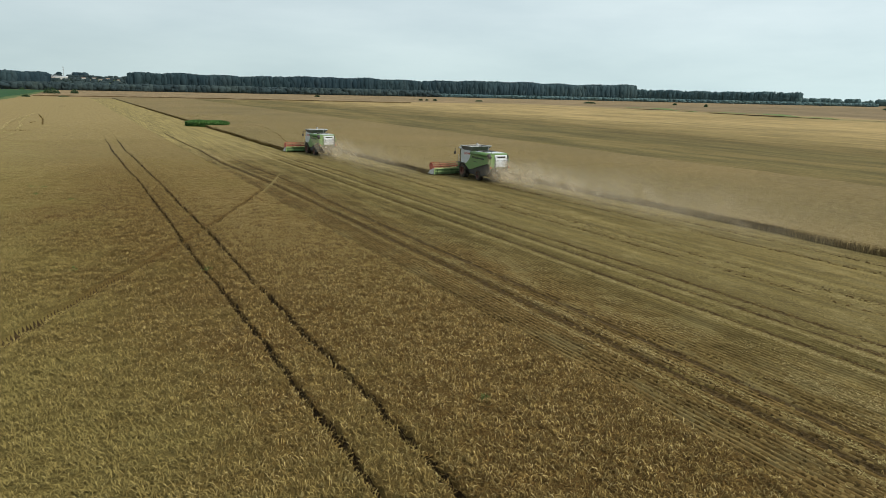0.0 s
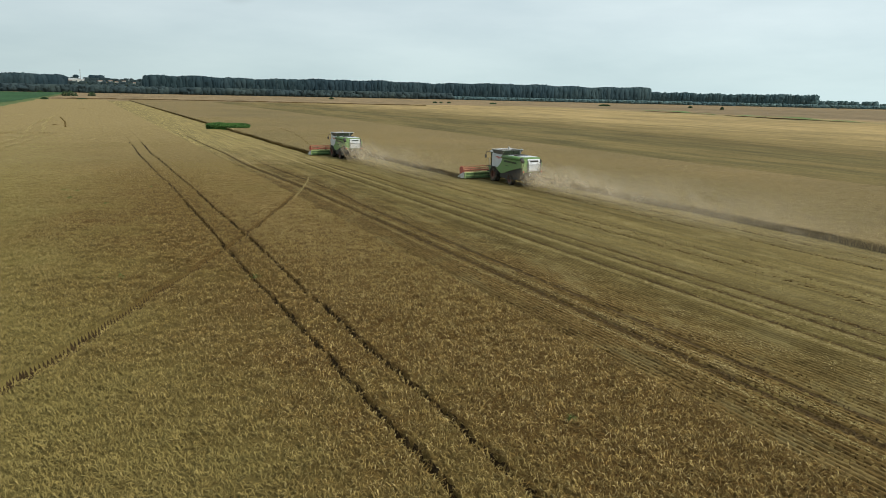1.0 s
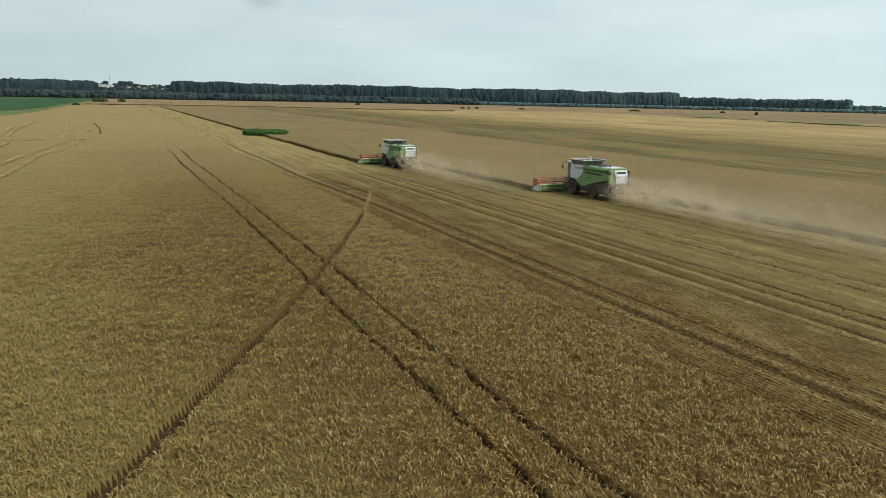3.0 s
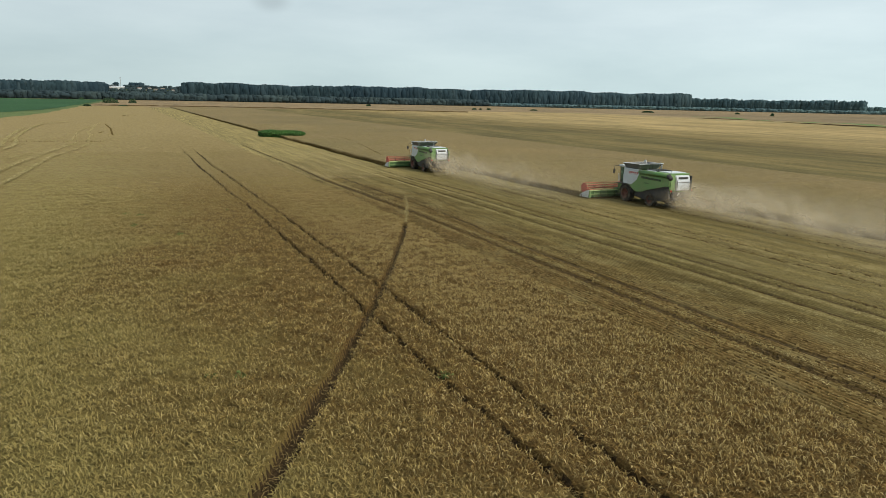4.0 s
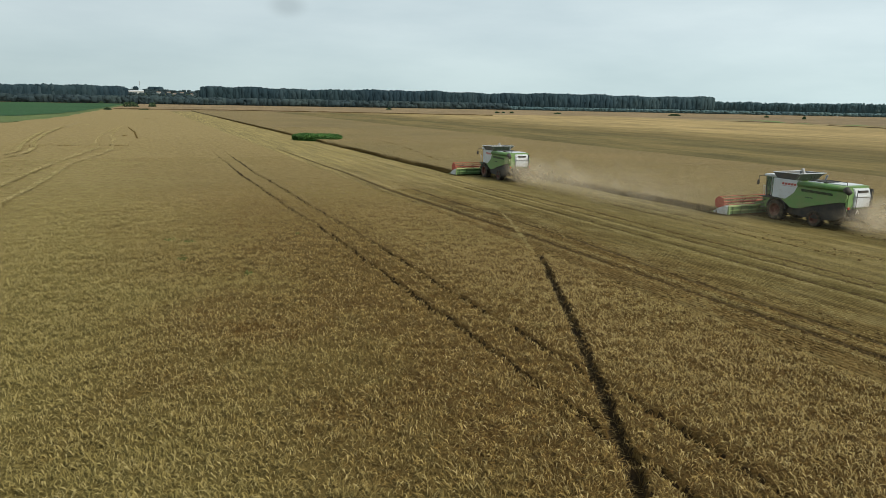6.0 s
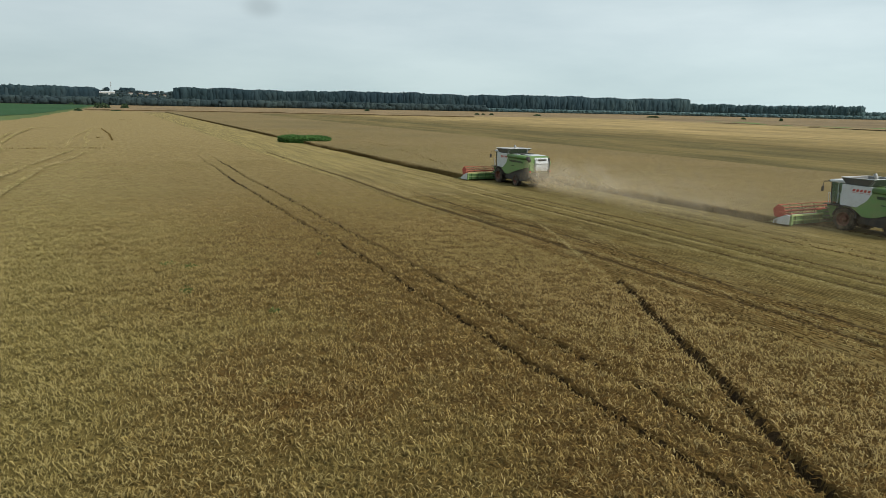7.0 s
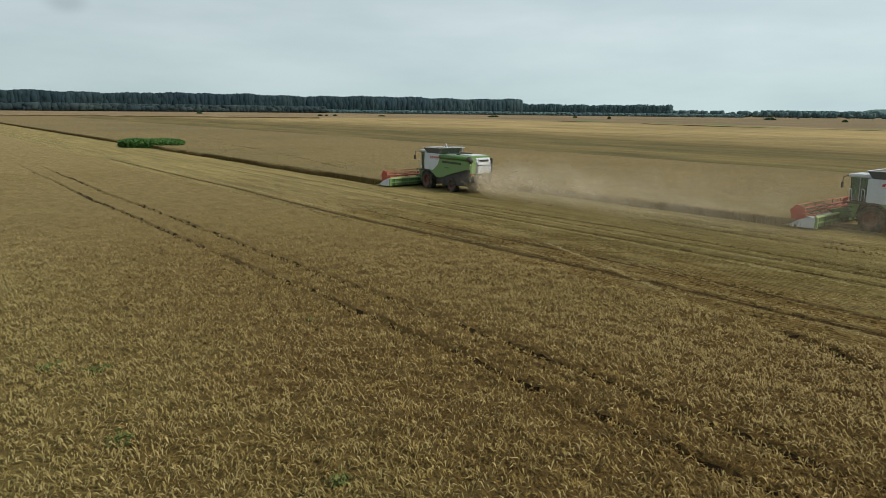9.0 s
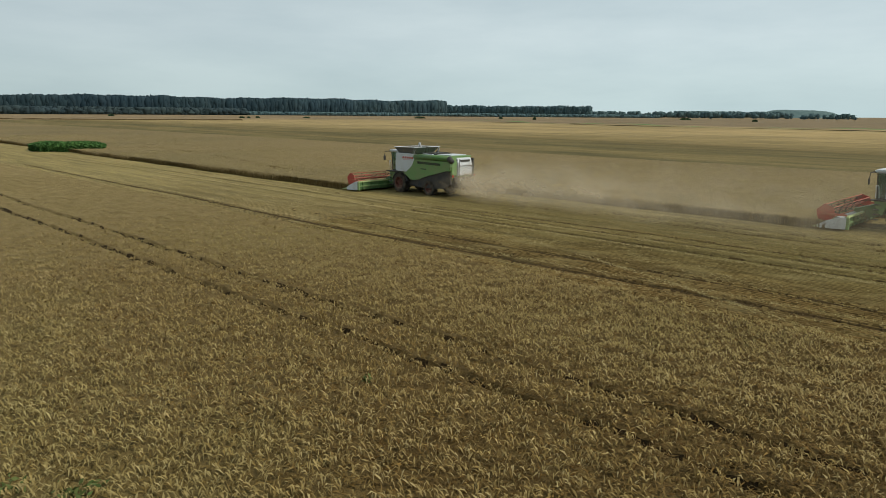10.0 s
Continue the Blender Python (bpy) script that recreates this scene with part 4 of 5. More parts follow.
# single weeds that have come up through the wheat
for wx, wy, ww in ((-0.7, 49.4, 0.35), (0.4, 49.0, 0.3), (7.9, 46.0, 0.35), (-2.1, 90.3, 0.55), (-2.7, 84.9, 0.4), (0.6, 80.0, 0.4), (-3.1, 91.5, 0.5), (14.1, 21.6, 0.25), (5.7, 90.9, 0.2)):
    n = 70
    pts = rng.normal(0, 1, (n, 3)) * np.array([ww * 0.4, ww * 0.4, 0.08]) + np.array([0, 0, 0.52])
    v, f = leaf_cloud(n, pts, 0.085, 0.9)
    me = quick_mesh("weed", v, f)
    me.materials.append(SPRIG)
    w = new("weed", me)
    w.location = (wx, wy, 0)
    tagged(w, "small green weed growing through the ripe wheat", "weed", kind="stuff")

# green field and its grassy verge beyond the wheat
sheet("verge", np.linspace(0, 900, 120), np.linspace(330, 1262, 140), lambda x, y: 0.22 + 0.10 * fuzz(x, y, 4), VERGE, "rough grass verge at the edge of the field", "grass",
      lambda x, y: field_side(y) - x - 14 * np.clip((360 - y) / 30, 0, 1) * (1 + fuzz(y, x, 11)))
sheet("green_field", np.linspace(0, 860, 90), np.linspace(444, 1262, 90), lambda x, y: 0.37 + 0.06 * fuzz(x, y, 9), GREEN_FIELD, "deep green field crop beside the wheat", "crop field",
      lambda x, y: field_side(y) - x - np.interp(y, (444, 520, 1260), (22, 9, 4)))
# green growth along the far ditch
sheet("ditch_bank", np.linspace(-1, 1, 13), np.arange(150, 505, 2.0), lambda x, y: 0.08 + np.clip(0.5 + 0.5 * np.sin(y / 24.0) + 0.25 * np.sin(y / 7.3), 0.08, 1.1) * (1 + 0.12 * fuzz(x, y, 5.0)), DITCH, "green reeds and grass along a far ditch", "grass",
      lambda x, y: 441 + 5 * wave(y, 61, 17, 0.4) + x * np.clip(7.0 + 5.0 * np.sin(y / 24.0) + 2.5 * np.sin(y / 7.3), 1.0, 14) + 34 * np.clip((y - 330) / 150, 0, 1))

# dark rough ridge of grass along the far boundary of the wheat
bx, across = np.meshgrid(np.arange(-22, 300, 2.5), np.linspace(-1, 1, 5))
by = np.interp(bx, (-22, 81, 180, 300), (729, 721, 676, 617)) + across * (1.0 + 0.6 * np.sin(bx / 9.0) * np.sin(bx / 31.0))
bz = 0.05 + (1 - across ** 2) * (0.75 + 0.25 * fuzz(bx, by, 5))
ii = np.arange(bx.size).reshape(bx.shape)
stuff("boundary_bank", np.stack([bx, by, bz], -1).reshape(-1, 3), np.stack([ii[:-1, :-1], ii[:-1, 1:], ii[1:, 1:], ii[1:, :-1]], -1).reshape(-1, 4), CLOD, "thin dark bank of rough grass along a field boundary", "grass", "structure")


# ---- woods and far trees ----
def wood(name, a, b, depth, rows_n, gap, height, crown, leaves, size, mat, label, trunks=True, foot=0.0, rough=0.05, fill=1.0, spread=None):
    """Rows of trees from a to b: each a lumpy crown set all over with leaf clumps, on a bare stem."""
    a, b = np.array(a, float), np.array(b, float)
    along_it = b - a
    L = np.hypot(*along_it)
    along_it /= L
    back = np.array([-along_it[1], along_it[0]])
    if back @ (a + b) < 0:
        back = -back
    rings, sides = (0.0, 0.15, 0.40, 0.66, 0.90, 1.0), 7
    pts, stems, cv, cf = [], [], [], []
    for r in range(rows_n):
        for s in np.arange(0, L, gap):
            if fill < 1 and rng.uniform() > fill:
                continue
            p = a + along_it * (s + rng.uniform(-0.35, 0.35) * gap) + back * (r * depth / max(rows_n, 1) + rng.uniform(-1, 1))
            hh = height * (1 + 0.035 * math.sin(s / 47.0) + 0.03 * math.sin(s / 13.0)) * (1 + rough * rng.normal())
            hh = min(max(hh, 0.45 * height), 1.12 * height)
            base = crown * hh
            wide = (spread or gap) * rng.uniform(1.0, 2.1)
            k0 = len(cv) * sides * len(rings)
            t = np.array(rings)[:, None]
            rad = wide * np.array((0.4, 0.70, 0.82, 0.85, 0.74, 0.42))[:, None] * rng.uniform(0.70, 1.2, (len(rings), 1)) * rng.uniform(0.75, 1.15, (len(rings), sides))
            an = np.linspace(0, 2 * np.pi, sides, endpoint=False)[None, :] + rng.uniform(0, 1)
            cv.append(np.stack([p[0] + rad * np.cos(an), p[1] + rad * np.sin(an), foot + base + (hh - base) * (t + 0 * an) + rng.uniform(-0.05, 0.05, rad.shape) * hh], -1).reshape(-1, 3))
            cf.append(k0)
            t = rng.uniform(0, 1, leaves) ** 0.8
            rr = wide * np.interp(t, rings, (0.5, 0.85, 1.05, 1.0, 0.92, 0.55)) * (1 + 0.16 * np.sin(t * 17 + rng.uniform(0, 6))) * rng.uniform(0.70, 1.15, leaves)
            an = rng.uniform(0, 2 * np.pi, leaves)
            pts.append(np.stack([p[0] + rr * np.cos(an), p[1] + rr * np.sin(an), foot + base + t * (hh - base) * 0.985], -1))
            stems.append((p[0], p[1], hh))
    i, j = np.meshgrid(np.arange(len(rings) - 1), np.arange(sides), indexing="ij")
    i, j = i.ravel(), j.ravel()
    one = np.stack([i * sides + j, i * sides + (j + 1) % sides, (i + 1) * sides + (j + 1) % sides, (i + 1) * sides + j], -1)
    core = (np.array(cf)[:, None, None] + one[None]).reshape(-1, 4)
    cv = np.concatenate(cv)
    pts = np.concatenate(pts)
    v, f = leaf_cloud(len(pts), pts, size, 0.9)
    stuff(name, np.concatenate([cv, v]), np.concatenate([core, f + len(cv)]), mat, label, "trees")
    if trunks:
        st = np.array(stems)
        n = len(st)
        w = 0.35
        q = np.empty((n, 2, 4, 3), np.float32)
        for k, (dx, dy) in enumerate(((w, 0.0), (0.0, w))):
            q[:, k, 0] = np.stack([st[:, 0] - dx, st[:, 1] - dy, st[:, 0] * 0], -1)
            q[:, k, 1] = np.stack([st[:, 0] + dx, st[:, 1] + dy, st[:, 0] * 0], -1)
            q[:, k, 2] = np.stack([st[:, 0] + dx * 0.4, st[:, 1] + dy * 0.4, st[:, 2] * 0.8], -1)
            q[:, k, 3] = np.stack([st[:, 0] - dx * 0.4, st[:, 1] - dy * 0.4, st[:, 2] * 0.8], -1)
        stuff(name + "_stems", q.reshape(-1, 3), np.arange(n * 8).reshape(-1, 4), BARK, "bare lower stems of a tree plantation", "trees")


def polar(bearing, d):
    return (d * math.sin(radians(bearing)), d * math.cos(radians(bearing)))


# leaf colour steps paler along the wood to paint thickening haze
for k, (f0, f1, leaf) in enumerate(((0.0, 0.34, LEAF), (0.34, 0.67, LEAF_HAZE_1), (0.67, 1.0, LEAF_HAZE_2))):
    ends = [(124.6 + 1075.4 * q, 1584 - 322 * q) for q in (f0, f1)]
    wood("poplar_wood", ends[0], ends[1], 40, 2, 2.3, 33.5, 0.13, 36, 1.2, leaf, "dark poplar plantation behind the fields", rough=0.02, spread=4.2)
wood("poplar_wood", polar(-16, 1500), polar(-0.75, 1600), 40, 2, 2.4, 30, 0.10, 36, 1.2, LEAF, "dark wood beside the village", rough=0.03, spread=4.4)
wood("poplar_wood", polar(43.2, 2080), polar(55.2, 2000), 40, 2, 3.6, 26.5, 0.08, 44, 1.7, HAZE_LEAF, "far plantation beyond the fields, tinted blue-green for haze")
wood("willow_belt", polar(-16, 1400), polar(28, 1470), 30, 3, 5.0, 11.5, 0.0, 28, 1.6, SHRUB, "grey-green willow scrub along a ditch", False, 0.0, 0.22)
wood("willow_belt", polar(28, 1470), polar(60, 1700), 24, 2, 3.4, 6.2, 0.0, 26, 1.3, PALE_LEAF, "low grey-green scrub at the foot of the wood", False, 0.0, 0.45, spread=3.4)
for far, foot, tall, gap in ((1728, 20.0, 8.0, 4), (1712, 17.5, 6.0, 4), (1684, 11.5, 8.5, 4), (1660, 5.0, 10.0, 4.5)):
    wood("village_trees", polar(-0.9, far), polar(5.4, far), 14, 1, gap, tall, 0.0, 34, 1.2, SHRUB, "mixed trees round a far village", False, foot, 0.35, 0.85)
wood("village_trees", polar(-0.1, 1740), polar(0.1, 1740), 10, 1, 4, 15, 0.1, 60, 1.2, LEAF, "tall trees above the village roofs", False, 21.0, 0.2)
wood("village_trees", polar(0.75, 1740), polar(1.6, 1740), 10, 1, 5, 12, 0.1, 50, 1.2, LEAF, "tall trees above the village roofs", False, 21.0, 0.3, 0.7)
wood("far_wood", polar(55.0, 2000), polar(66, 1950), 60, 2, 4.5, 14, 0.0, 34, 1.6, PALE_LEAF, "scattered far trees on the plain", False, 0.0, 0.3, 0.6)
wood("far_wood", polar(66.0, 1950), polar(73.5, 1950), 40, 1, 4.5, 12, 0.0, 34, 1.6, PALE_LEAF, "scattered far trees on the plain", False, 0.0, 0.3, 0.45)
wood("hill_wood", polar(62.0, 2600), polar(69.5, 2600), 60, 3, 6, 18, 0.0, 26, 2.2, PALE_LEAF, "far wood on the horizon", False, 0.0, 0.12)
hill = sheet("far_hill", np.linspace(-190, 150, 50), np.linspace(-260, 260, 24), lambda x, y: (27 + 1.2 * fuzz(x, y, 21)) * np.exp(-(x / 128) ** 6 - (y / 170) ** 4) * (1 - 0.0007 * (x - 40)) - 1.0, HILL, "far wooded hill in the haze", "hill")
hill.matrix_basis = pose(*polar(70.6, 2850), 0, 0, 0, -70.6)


def tree(label, at, h, spread, seed):
    """A single tree: tapered trunk with limbs and a crown of leaf clumps."""
    t = thing("tree", label, "tree", (*at, 0), group="single trees on the plain")
    bm = rodded((0, 0, 0), (0, 0, h * 0.6), h * 0.035, 8, h * 0.012)
    for k in range(5):
        an = k * 1.3 + seed
        rod(bm, (0, 0, h * (0.25 + 0.05 * k)), (math.cos(an) * spread * 0.6, math.sin(an) * spread * 0.6, h * (0.5 + 0.06 * k)), h * 0.012, 6, h * 0.004)
    part("trunk", bm, BARK, t)
    lobes = rng.normal(0, 1, (7, 3)) * np.array([spread * 0.42, spread * 0.42, h * 0.16]) + np.array([0, 0, h * 0.62])
    pts = lobes[rng.integers(0, 7, 700)] + rng.normal(0, 1, (700, 3)) * np.array([spread * 0.22, spread * 0.22, h * 0.09])
    pts[:, 2] = np.maximum(pts[:, 2], h * 0.12)
    v, f = leaf_cloud(700, pts, h * 0.075, 0.9)
    me = quick_mesh("crown", v, f)
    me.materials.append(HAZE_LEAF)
    c = new("crown", me)
    c.parent = t


for k, (bearing, d, h) in enumerate(((56.5, 1300, 8), (60.8, 1350, 11), (63.0, 1300, 7), (66.5, 1350, 9), (67.6, 1350, 8), (69.0, 1250, 8), (71.2, 1300, 9), (72.2, 1250, 7), (74.5, 1300, 10), (75.8, 1350, 9), (76.3, 1200, 8), (77.6, 1280, 9), (78.4, 1250, 9), (81, 1250, 10))):
    tree("small round field tree, dark green, far off", polar(bearing, d), h * 0.85, h * 0.5, k)


def bush(at, w, h, mat=LEAF):
    n = 700
    u, a = np.sqrt(rng.uniform(0, 1, n)), rng.uniform(0, 2 * np.pi, n)
    pts = np.stack([w * 0.55 * u * np.cos(a), w * 0.4 * u * np.sin(a), 0 * u], -1)
    pts[:, 2] = h * np.sqrt(np.maximum(1 - u ** 2.5, 0.02)) * rng.uniform(0.03, 1.0, n) ** 0.8 * (1 + 0.2 * np.sin(a * 3 + w))
    v, f = leaf_cloud(n, pts, 0.62 * max(1.0, w / 9) ** 0.5, 0.9)
    me = quick_mesh("bush", v, f)
    me.materials.append(mat)
    ob = new("bush", me)
    ob.matrix_basis = pose(*at, 0, 0, 0, rng.uniform(-30, 30))
    tagged(ob, "dark low bush standing alone in the far field", "bush", "field bushes")


for bx, by, bw, bh in ((400, 800, 5, 1.7), (410, 803, 4, 1.4), (420, 800, 5, 1.7), (480, 790, 10, 1.4), (-9, 900, 16, 5.5), (14, 930, 8, 4.5), (-24.8, 657, 5.5, 2.0), (-53, 1280, 7, 3), (2, 700, 7, 0.8), (715, 626, 5, 3), (640, 760, 16, 2.2), (760, 720, 6, 2.5), (900, 420, 7, 2.5), (330, 1000, 7, 2.5), (1000, 560, 20, 3)):
    bush((bx, by), bw, bh, BUSH)


# ---- village ----
RISE = 24.0
rise = polar(2.2, 1790)
sheet("village_rise", np.linspace(-260, 240, 40), np.linspace(-150, 250, 30), lambda x, y: RISE * np.exp(-(x / 150) ** 4 - (y / 130) ** 4) - 0.5, VERGE, "low grassy rise under a far village", "hill").location = (*rise, 0)


def house(at, w, d, h, turn, label):
    foot = RISE * math.exp(-((at[0] - rise[0]) / 150) ** 4 - ((at[1] - rise[1] - 6) / 130) ** 4) - 1.0
    t = thing("house", label, "house", (*at, foot), turn, "village houses")
    part("wall", boxed(-w / 2, w / 2, -d / 2, d / 2, 0, h), WALL_WHITE, t)
    bm = bmesh.new()
    o = 0.6
    pts = [(-w / 2 - o, -d / 2 - o, h), (w / 2 + o, -d / 2 - o, h), (w / 2 + o, d / 2 + o, h), (-w / 2 - o, d / 2 + o, h), (-w / 2 - o, 0, h + d * 0.2), (w / 2 + o, 0, h + d * 0.2)]
    vs = [bm.verts.new(q) for q in pts]
    for fc in ((0, 1, 5, 4), (2, 3, 4, 5), (0, 4, 3), (1, 2, 5), (0, 3, 2, 1)):
        bm.faces.new([vs[i] for i in fc])
    part("roof", bm, ROOF_RED if w < 20 else P_WHITE, t)
    for k in range(3):
        part("window", boxed(-w / 2 + w * (0.2 + 0.3 * k) - 0.6, -w / 2 + w * (0.2 + 0.3 * k) + 0.6, -d / 2 - 0.06, -d / 2 + 0.05, h * 0.35, h * 0.7), GLASS_DARK, t)


for bearing, d, w, hh in ((0.0, 1705, 30, 7), (-0.45, 1700, 7, 5), (0.95, 1690, 6, 5), (1.5, 1702, 8, 5), (1.85, 1690, 6, 4), (2.2, 1706, 7, 4.5), (2.6, 1698, 6, 4), (3.1, 1706, 7, 4.5), (3.8, 1698, 5, 4), (4.6, 1706, 6, 4)):
    house(polar(bearing, d), w, 7, hh, rng.uniform(-20, 20), "white house with a red roof among far trees" if w < 20 else "long white farm building with a pale roof")
mast = thing("radio_mast", "thin grey lattice radio mast above the village", "mast", (*polar(0.27, 1766), 23))
part("pole", rodded((0, 0, -1), (0, 0, 24), 0.6, 6, 0.3), P_STEEL, mast)
for hz in (15, 20):
    part("antenna", boxed(-0.9, 0.9, -0.5, 0.5, hz, hz + 2.4), P_STEEL, mast)


# ---- combine harvesters ----
def tyre_bm(r, w, lugs):
    bm = spin([(-w / 2, r * 0.56), (-w / 2, r * 0.86), (-w * 0.40, r * 0.94), (0, r * 0.96), (w * 0.40, r * 0.94), (w / 2, r * 0.86), (w / 2, r * 0.56)], 36)
    for k in range(lugs):
        for side in (-1, 1):
            a = 2 * math.pi * (k + 0.25 * side) / lugs
            m = Matrix.Rotation(a, 4, "X") @ Matrix.Translation((side * w * 0.25, 0, r * 0.965)) @ Matrix.Rotation(side * radians(28), 4, "Z")
            box(bm, -w * 0.27, w * 0.27, -0.035, 0.035, -0.03, 0.05, m=m)
    return bm


def wheel(parent, name, x, y, r, w, side, lugs):
    t = part(name, tyre_bm(r, w, lugs), P_RUBBER, parent, "dusty black lugged tyre")
    t.matrix_basis = pose(x, y, r)
    rim = part("rim", spin([(side * w * 0.12, r * 0.02), (side * w * 0.12, r * 0.24), (side * w * 0.20, r * 0.48), (side * w * 0.46, r * 0.53), (side * w * 0.53, r * 0.60), (side * w * 0.42, r * 0.61)], 30), P_RIM, t, "dusty red steel rim")
    hub = part("hub", spin([(side * w * 0.10, r * 0.24), (side * w * 0.30, r * 0.20), (side * w * 0.33, r * 0.12), (side * w * 0.33, r * 0.01)], 20), P_RIM, t)
    return t


def combine(label, at):
    c = thing("combine_harvester", label, "combine harvester", at, group="combine harvesters at work")
    # chassis and body shell
    part("chassis", boxed(-1.25, 1.25, -6.2, 0.9, 0.75, 1.75, 0.08), P_BLACK, c, "dark dusty chassis and sieve box")
    part("axle", rodded((-1.55, 0, 1.0), (1.55, 0, 1.0), 0.22), P_BLACK, c)
    part("rear_axle", rodded((-1.45, -4.15, 0.75), (1.45, -4.15, 0.75), 0.16), P_BLACK, c)
    part("body", boxed(-1.45, 1.45, -6.95, 0.5, 1.65, 3.85, 0.08), P_GREEN, c, "green painted body shell")
    for s in (-1, 1):
        a, b = (s * 1.45, s * 1.66)
        green = [(0.25, 2.16), (-0.95, 2.10), (-1.75, 2.75), (-2.16, 3.50), (-6.75, 3.44), (-7.02, 3.3), (-7.12, 3.0), (-6.95, 2.55), (-6.55, 2.58), (-5.2, 2.22), (-4.0, 1.92), (-3.3, 1.72), (-2.8, 1.50), (-2.1, 1.40), (-1.5, 1.42), (-1.15, 1.75), (-0.5, 2.08)]
        part("side_panel", slab(green, a, b, 0.03), P_GREEN, c, "green side panel dulled by dust")
        white = [(0.55, 2.20), (0.55, 3.98), (-2.42, 3.95), (-1.83, 2.78), (-1.0, 2.14), (0.25, 2.18)]
        part("front_panel", slab(white, a, b + s * 0.012, 0.03), P_WHITE, c, "pale grey front side panel")
        # lettering kept as a row of plain red bars
        for k in range(5):
            lo = -0.42 - k * 0.33
            part("lettering_bar", slab([(lo, 3.46), (lo - 0.21, 3.46), (lo - 0.28, 3.67), (lo - 0.07, 3.67)], s * 1.672, s * 1.685), P_RED, c)
        part("lettering_bar", slab([(-0.4, 3.36), (-1.95, 3.36), (-1.96, 3.38), (-0.4, 3.38)], s * 1.672, s * 1.685), P_RED, c)
        for k in range(5):
            lo = -3.05 - k * 0.17
            part("badge_bar", boxed(min(s * 1.66, s * 1.672), max(s * 1.66, s * 1.672), lo - 0.11, lo, 2.52, 2.62), P_BLACK, c)
        part("grille", slab([(-2.55, 3.28), (-2.62, 3.04), (-5.8, 3.0), (-5.75, 3.22)], s * 1.665, s * 1.675), P_GRILL, c, "long black air grille")
        for k in range(3):
            z = 3.06 + 0.07 * k
            part("slat", slab([(-2.60, z), (-2.60, z + 0.02), (-5.76, z - 0.03), (-5.76, z - 0.05)], s * 1.674, s * 1.69), P_DGREEN, c)
        part("wheel_arch", slab([(1.15 * math.cos(radians(q)) - 0.02, 1.0 + 1.2 * math.sin(radians(q))) for q in range(10, 175, 15)] + [(1.04 * math.cos(radians(q)) - 0.02, 1.0 + 1.1 * math.sin(radians(q))) for q in range(170, 5, -15)], s * 1.15, s * 1.70), P_BLACK, c, "black mudguard over the front wheel")
        part("lower_cowl", slab([(-2.1, 1.38), (-2.8, 1.48), (-3.3, 1.70), (-4.0, 1.90), (-5.2, 2.20), (-6.55, 2.56), (-6.9, 2.54), (-7.05, 1.3), (-6.2, 0.85), (-5.2, 0.78), (-3.1, 0.72), (-2.0, 0.80), (-1.6, 1.15)], s * 1.30, s * 1.58, 0.02), P_BLACK, c, "black lower cowl in dust")
        wheel(c, "front_wheel", s * 1.38, 0.0, 1.0, 0.78, s, 22)
        wheel(c, "rear_wheel", s * 1.35, -4.15, 0.75, 0.56, s, 20)
    # roof deck and engine bay
    part("roof", boxed(-1.5, 1.5, -6.85, -2.6, 3.85, 3.95, 0.03), P_GREEN, c)
    part("engine_deck", boxed(-1.0, 1.1, -4.4, -2.7, 3.95, 4.08, 0.03), P_GRILL, c, "black engine cover")
    part("rear_deck", boxed(-0.9, 1.3, -6.4, -4.6, 3.95, 4.02, 0.02), P_WHITE, c)
    part("exhaust", rodded((0.55, -3.2, 4.05), (0.55, -3.35, 4.55), 0.09), P_STEEL, c)
    rail = [(-0.95, -4.5, 3.95), (-0.95, -4.5, 4.28), (-0.95, -6.5, 4.24), (-0.95, -6.5, 3.95)]
    part("deck_rail", tube(rail, 0.025), P_BLACK, c)
    # grain tank with its flared extension
    bm = bmesh.new()
    lo = [(-1.42, 0.30, 3.94), (1.42, 0.30, 3.94), (1.42, -1.55, 3.94), (-1.42, -1.55, 3.94)]
    hi = [(-1.80, 0.62, 4.56), (1.80, 0.62, 4.56), (1.80, -2.25, 4.60), (-1.80, -2.25, 4.60)]
    for i in range(4):
        j = (i + 1) % 4
        p0, p1, p2, p3 = Vector(lo[i]), Vector(lo[j]), Vector(hi[j]), Vector(hi[i])
        inner = (Vector((0, -1.0, 4.3)) - (p0 + p1 + p2 + p3) / 4)
        inner.z = 0
        inner = inner.normalized() * 0.04
        q = [bm.verts.new(w) for w in (p0, p1, p2, p3)]
        r = [bm.verts.new(w + inner) for w in (p0, p1, p2, p3)]
        bm.faces.new(q)
        bm.faces.new(r[::-1])
        for k in range(4):
            bm.faces.new((q[k], q[(k + 1) % 4], r[(k + 1) % 4], r[k]))
    part("grain_tank", bm, P_TANK, c, "flared grey sheet-metal grain tank extension")
    for a, b in zip(hi, hi[1:] + hi[:1]):
        part("tank_rim", rodded(a, b, 0.035, 8), P_WHITE, c, "pale folded rim of the grain tank")
    part("tank_ladder", tube([(-0.5, -2.5, 4.0), (-0.5, -2.6, 4.6), (-0.1, -2.6, 4.6), (-0.1, -2.5, 4.0)], 0.025), P_BLACK, c)
    part("grain", boxed(-1.25, 1.25, -1.5, 0.2, 3.97, 4.22, 0.05), P_GRAIN, c)
    part("fill_auger", rodded((0, -1.6, 4.0), (0, -1.1, 4.95), 0.14), P_STEEL, c, "grey filling auger head")
    for s in (-1, 1):
        part("tank_strut", rodded((s * 1.4, -1.8, 4.0), (s * 1.3, -2.35, 4.85), 0.03), P_STEEL, c)
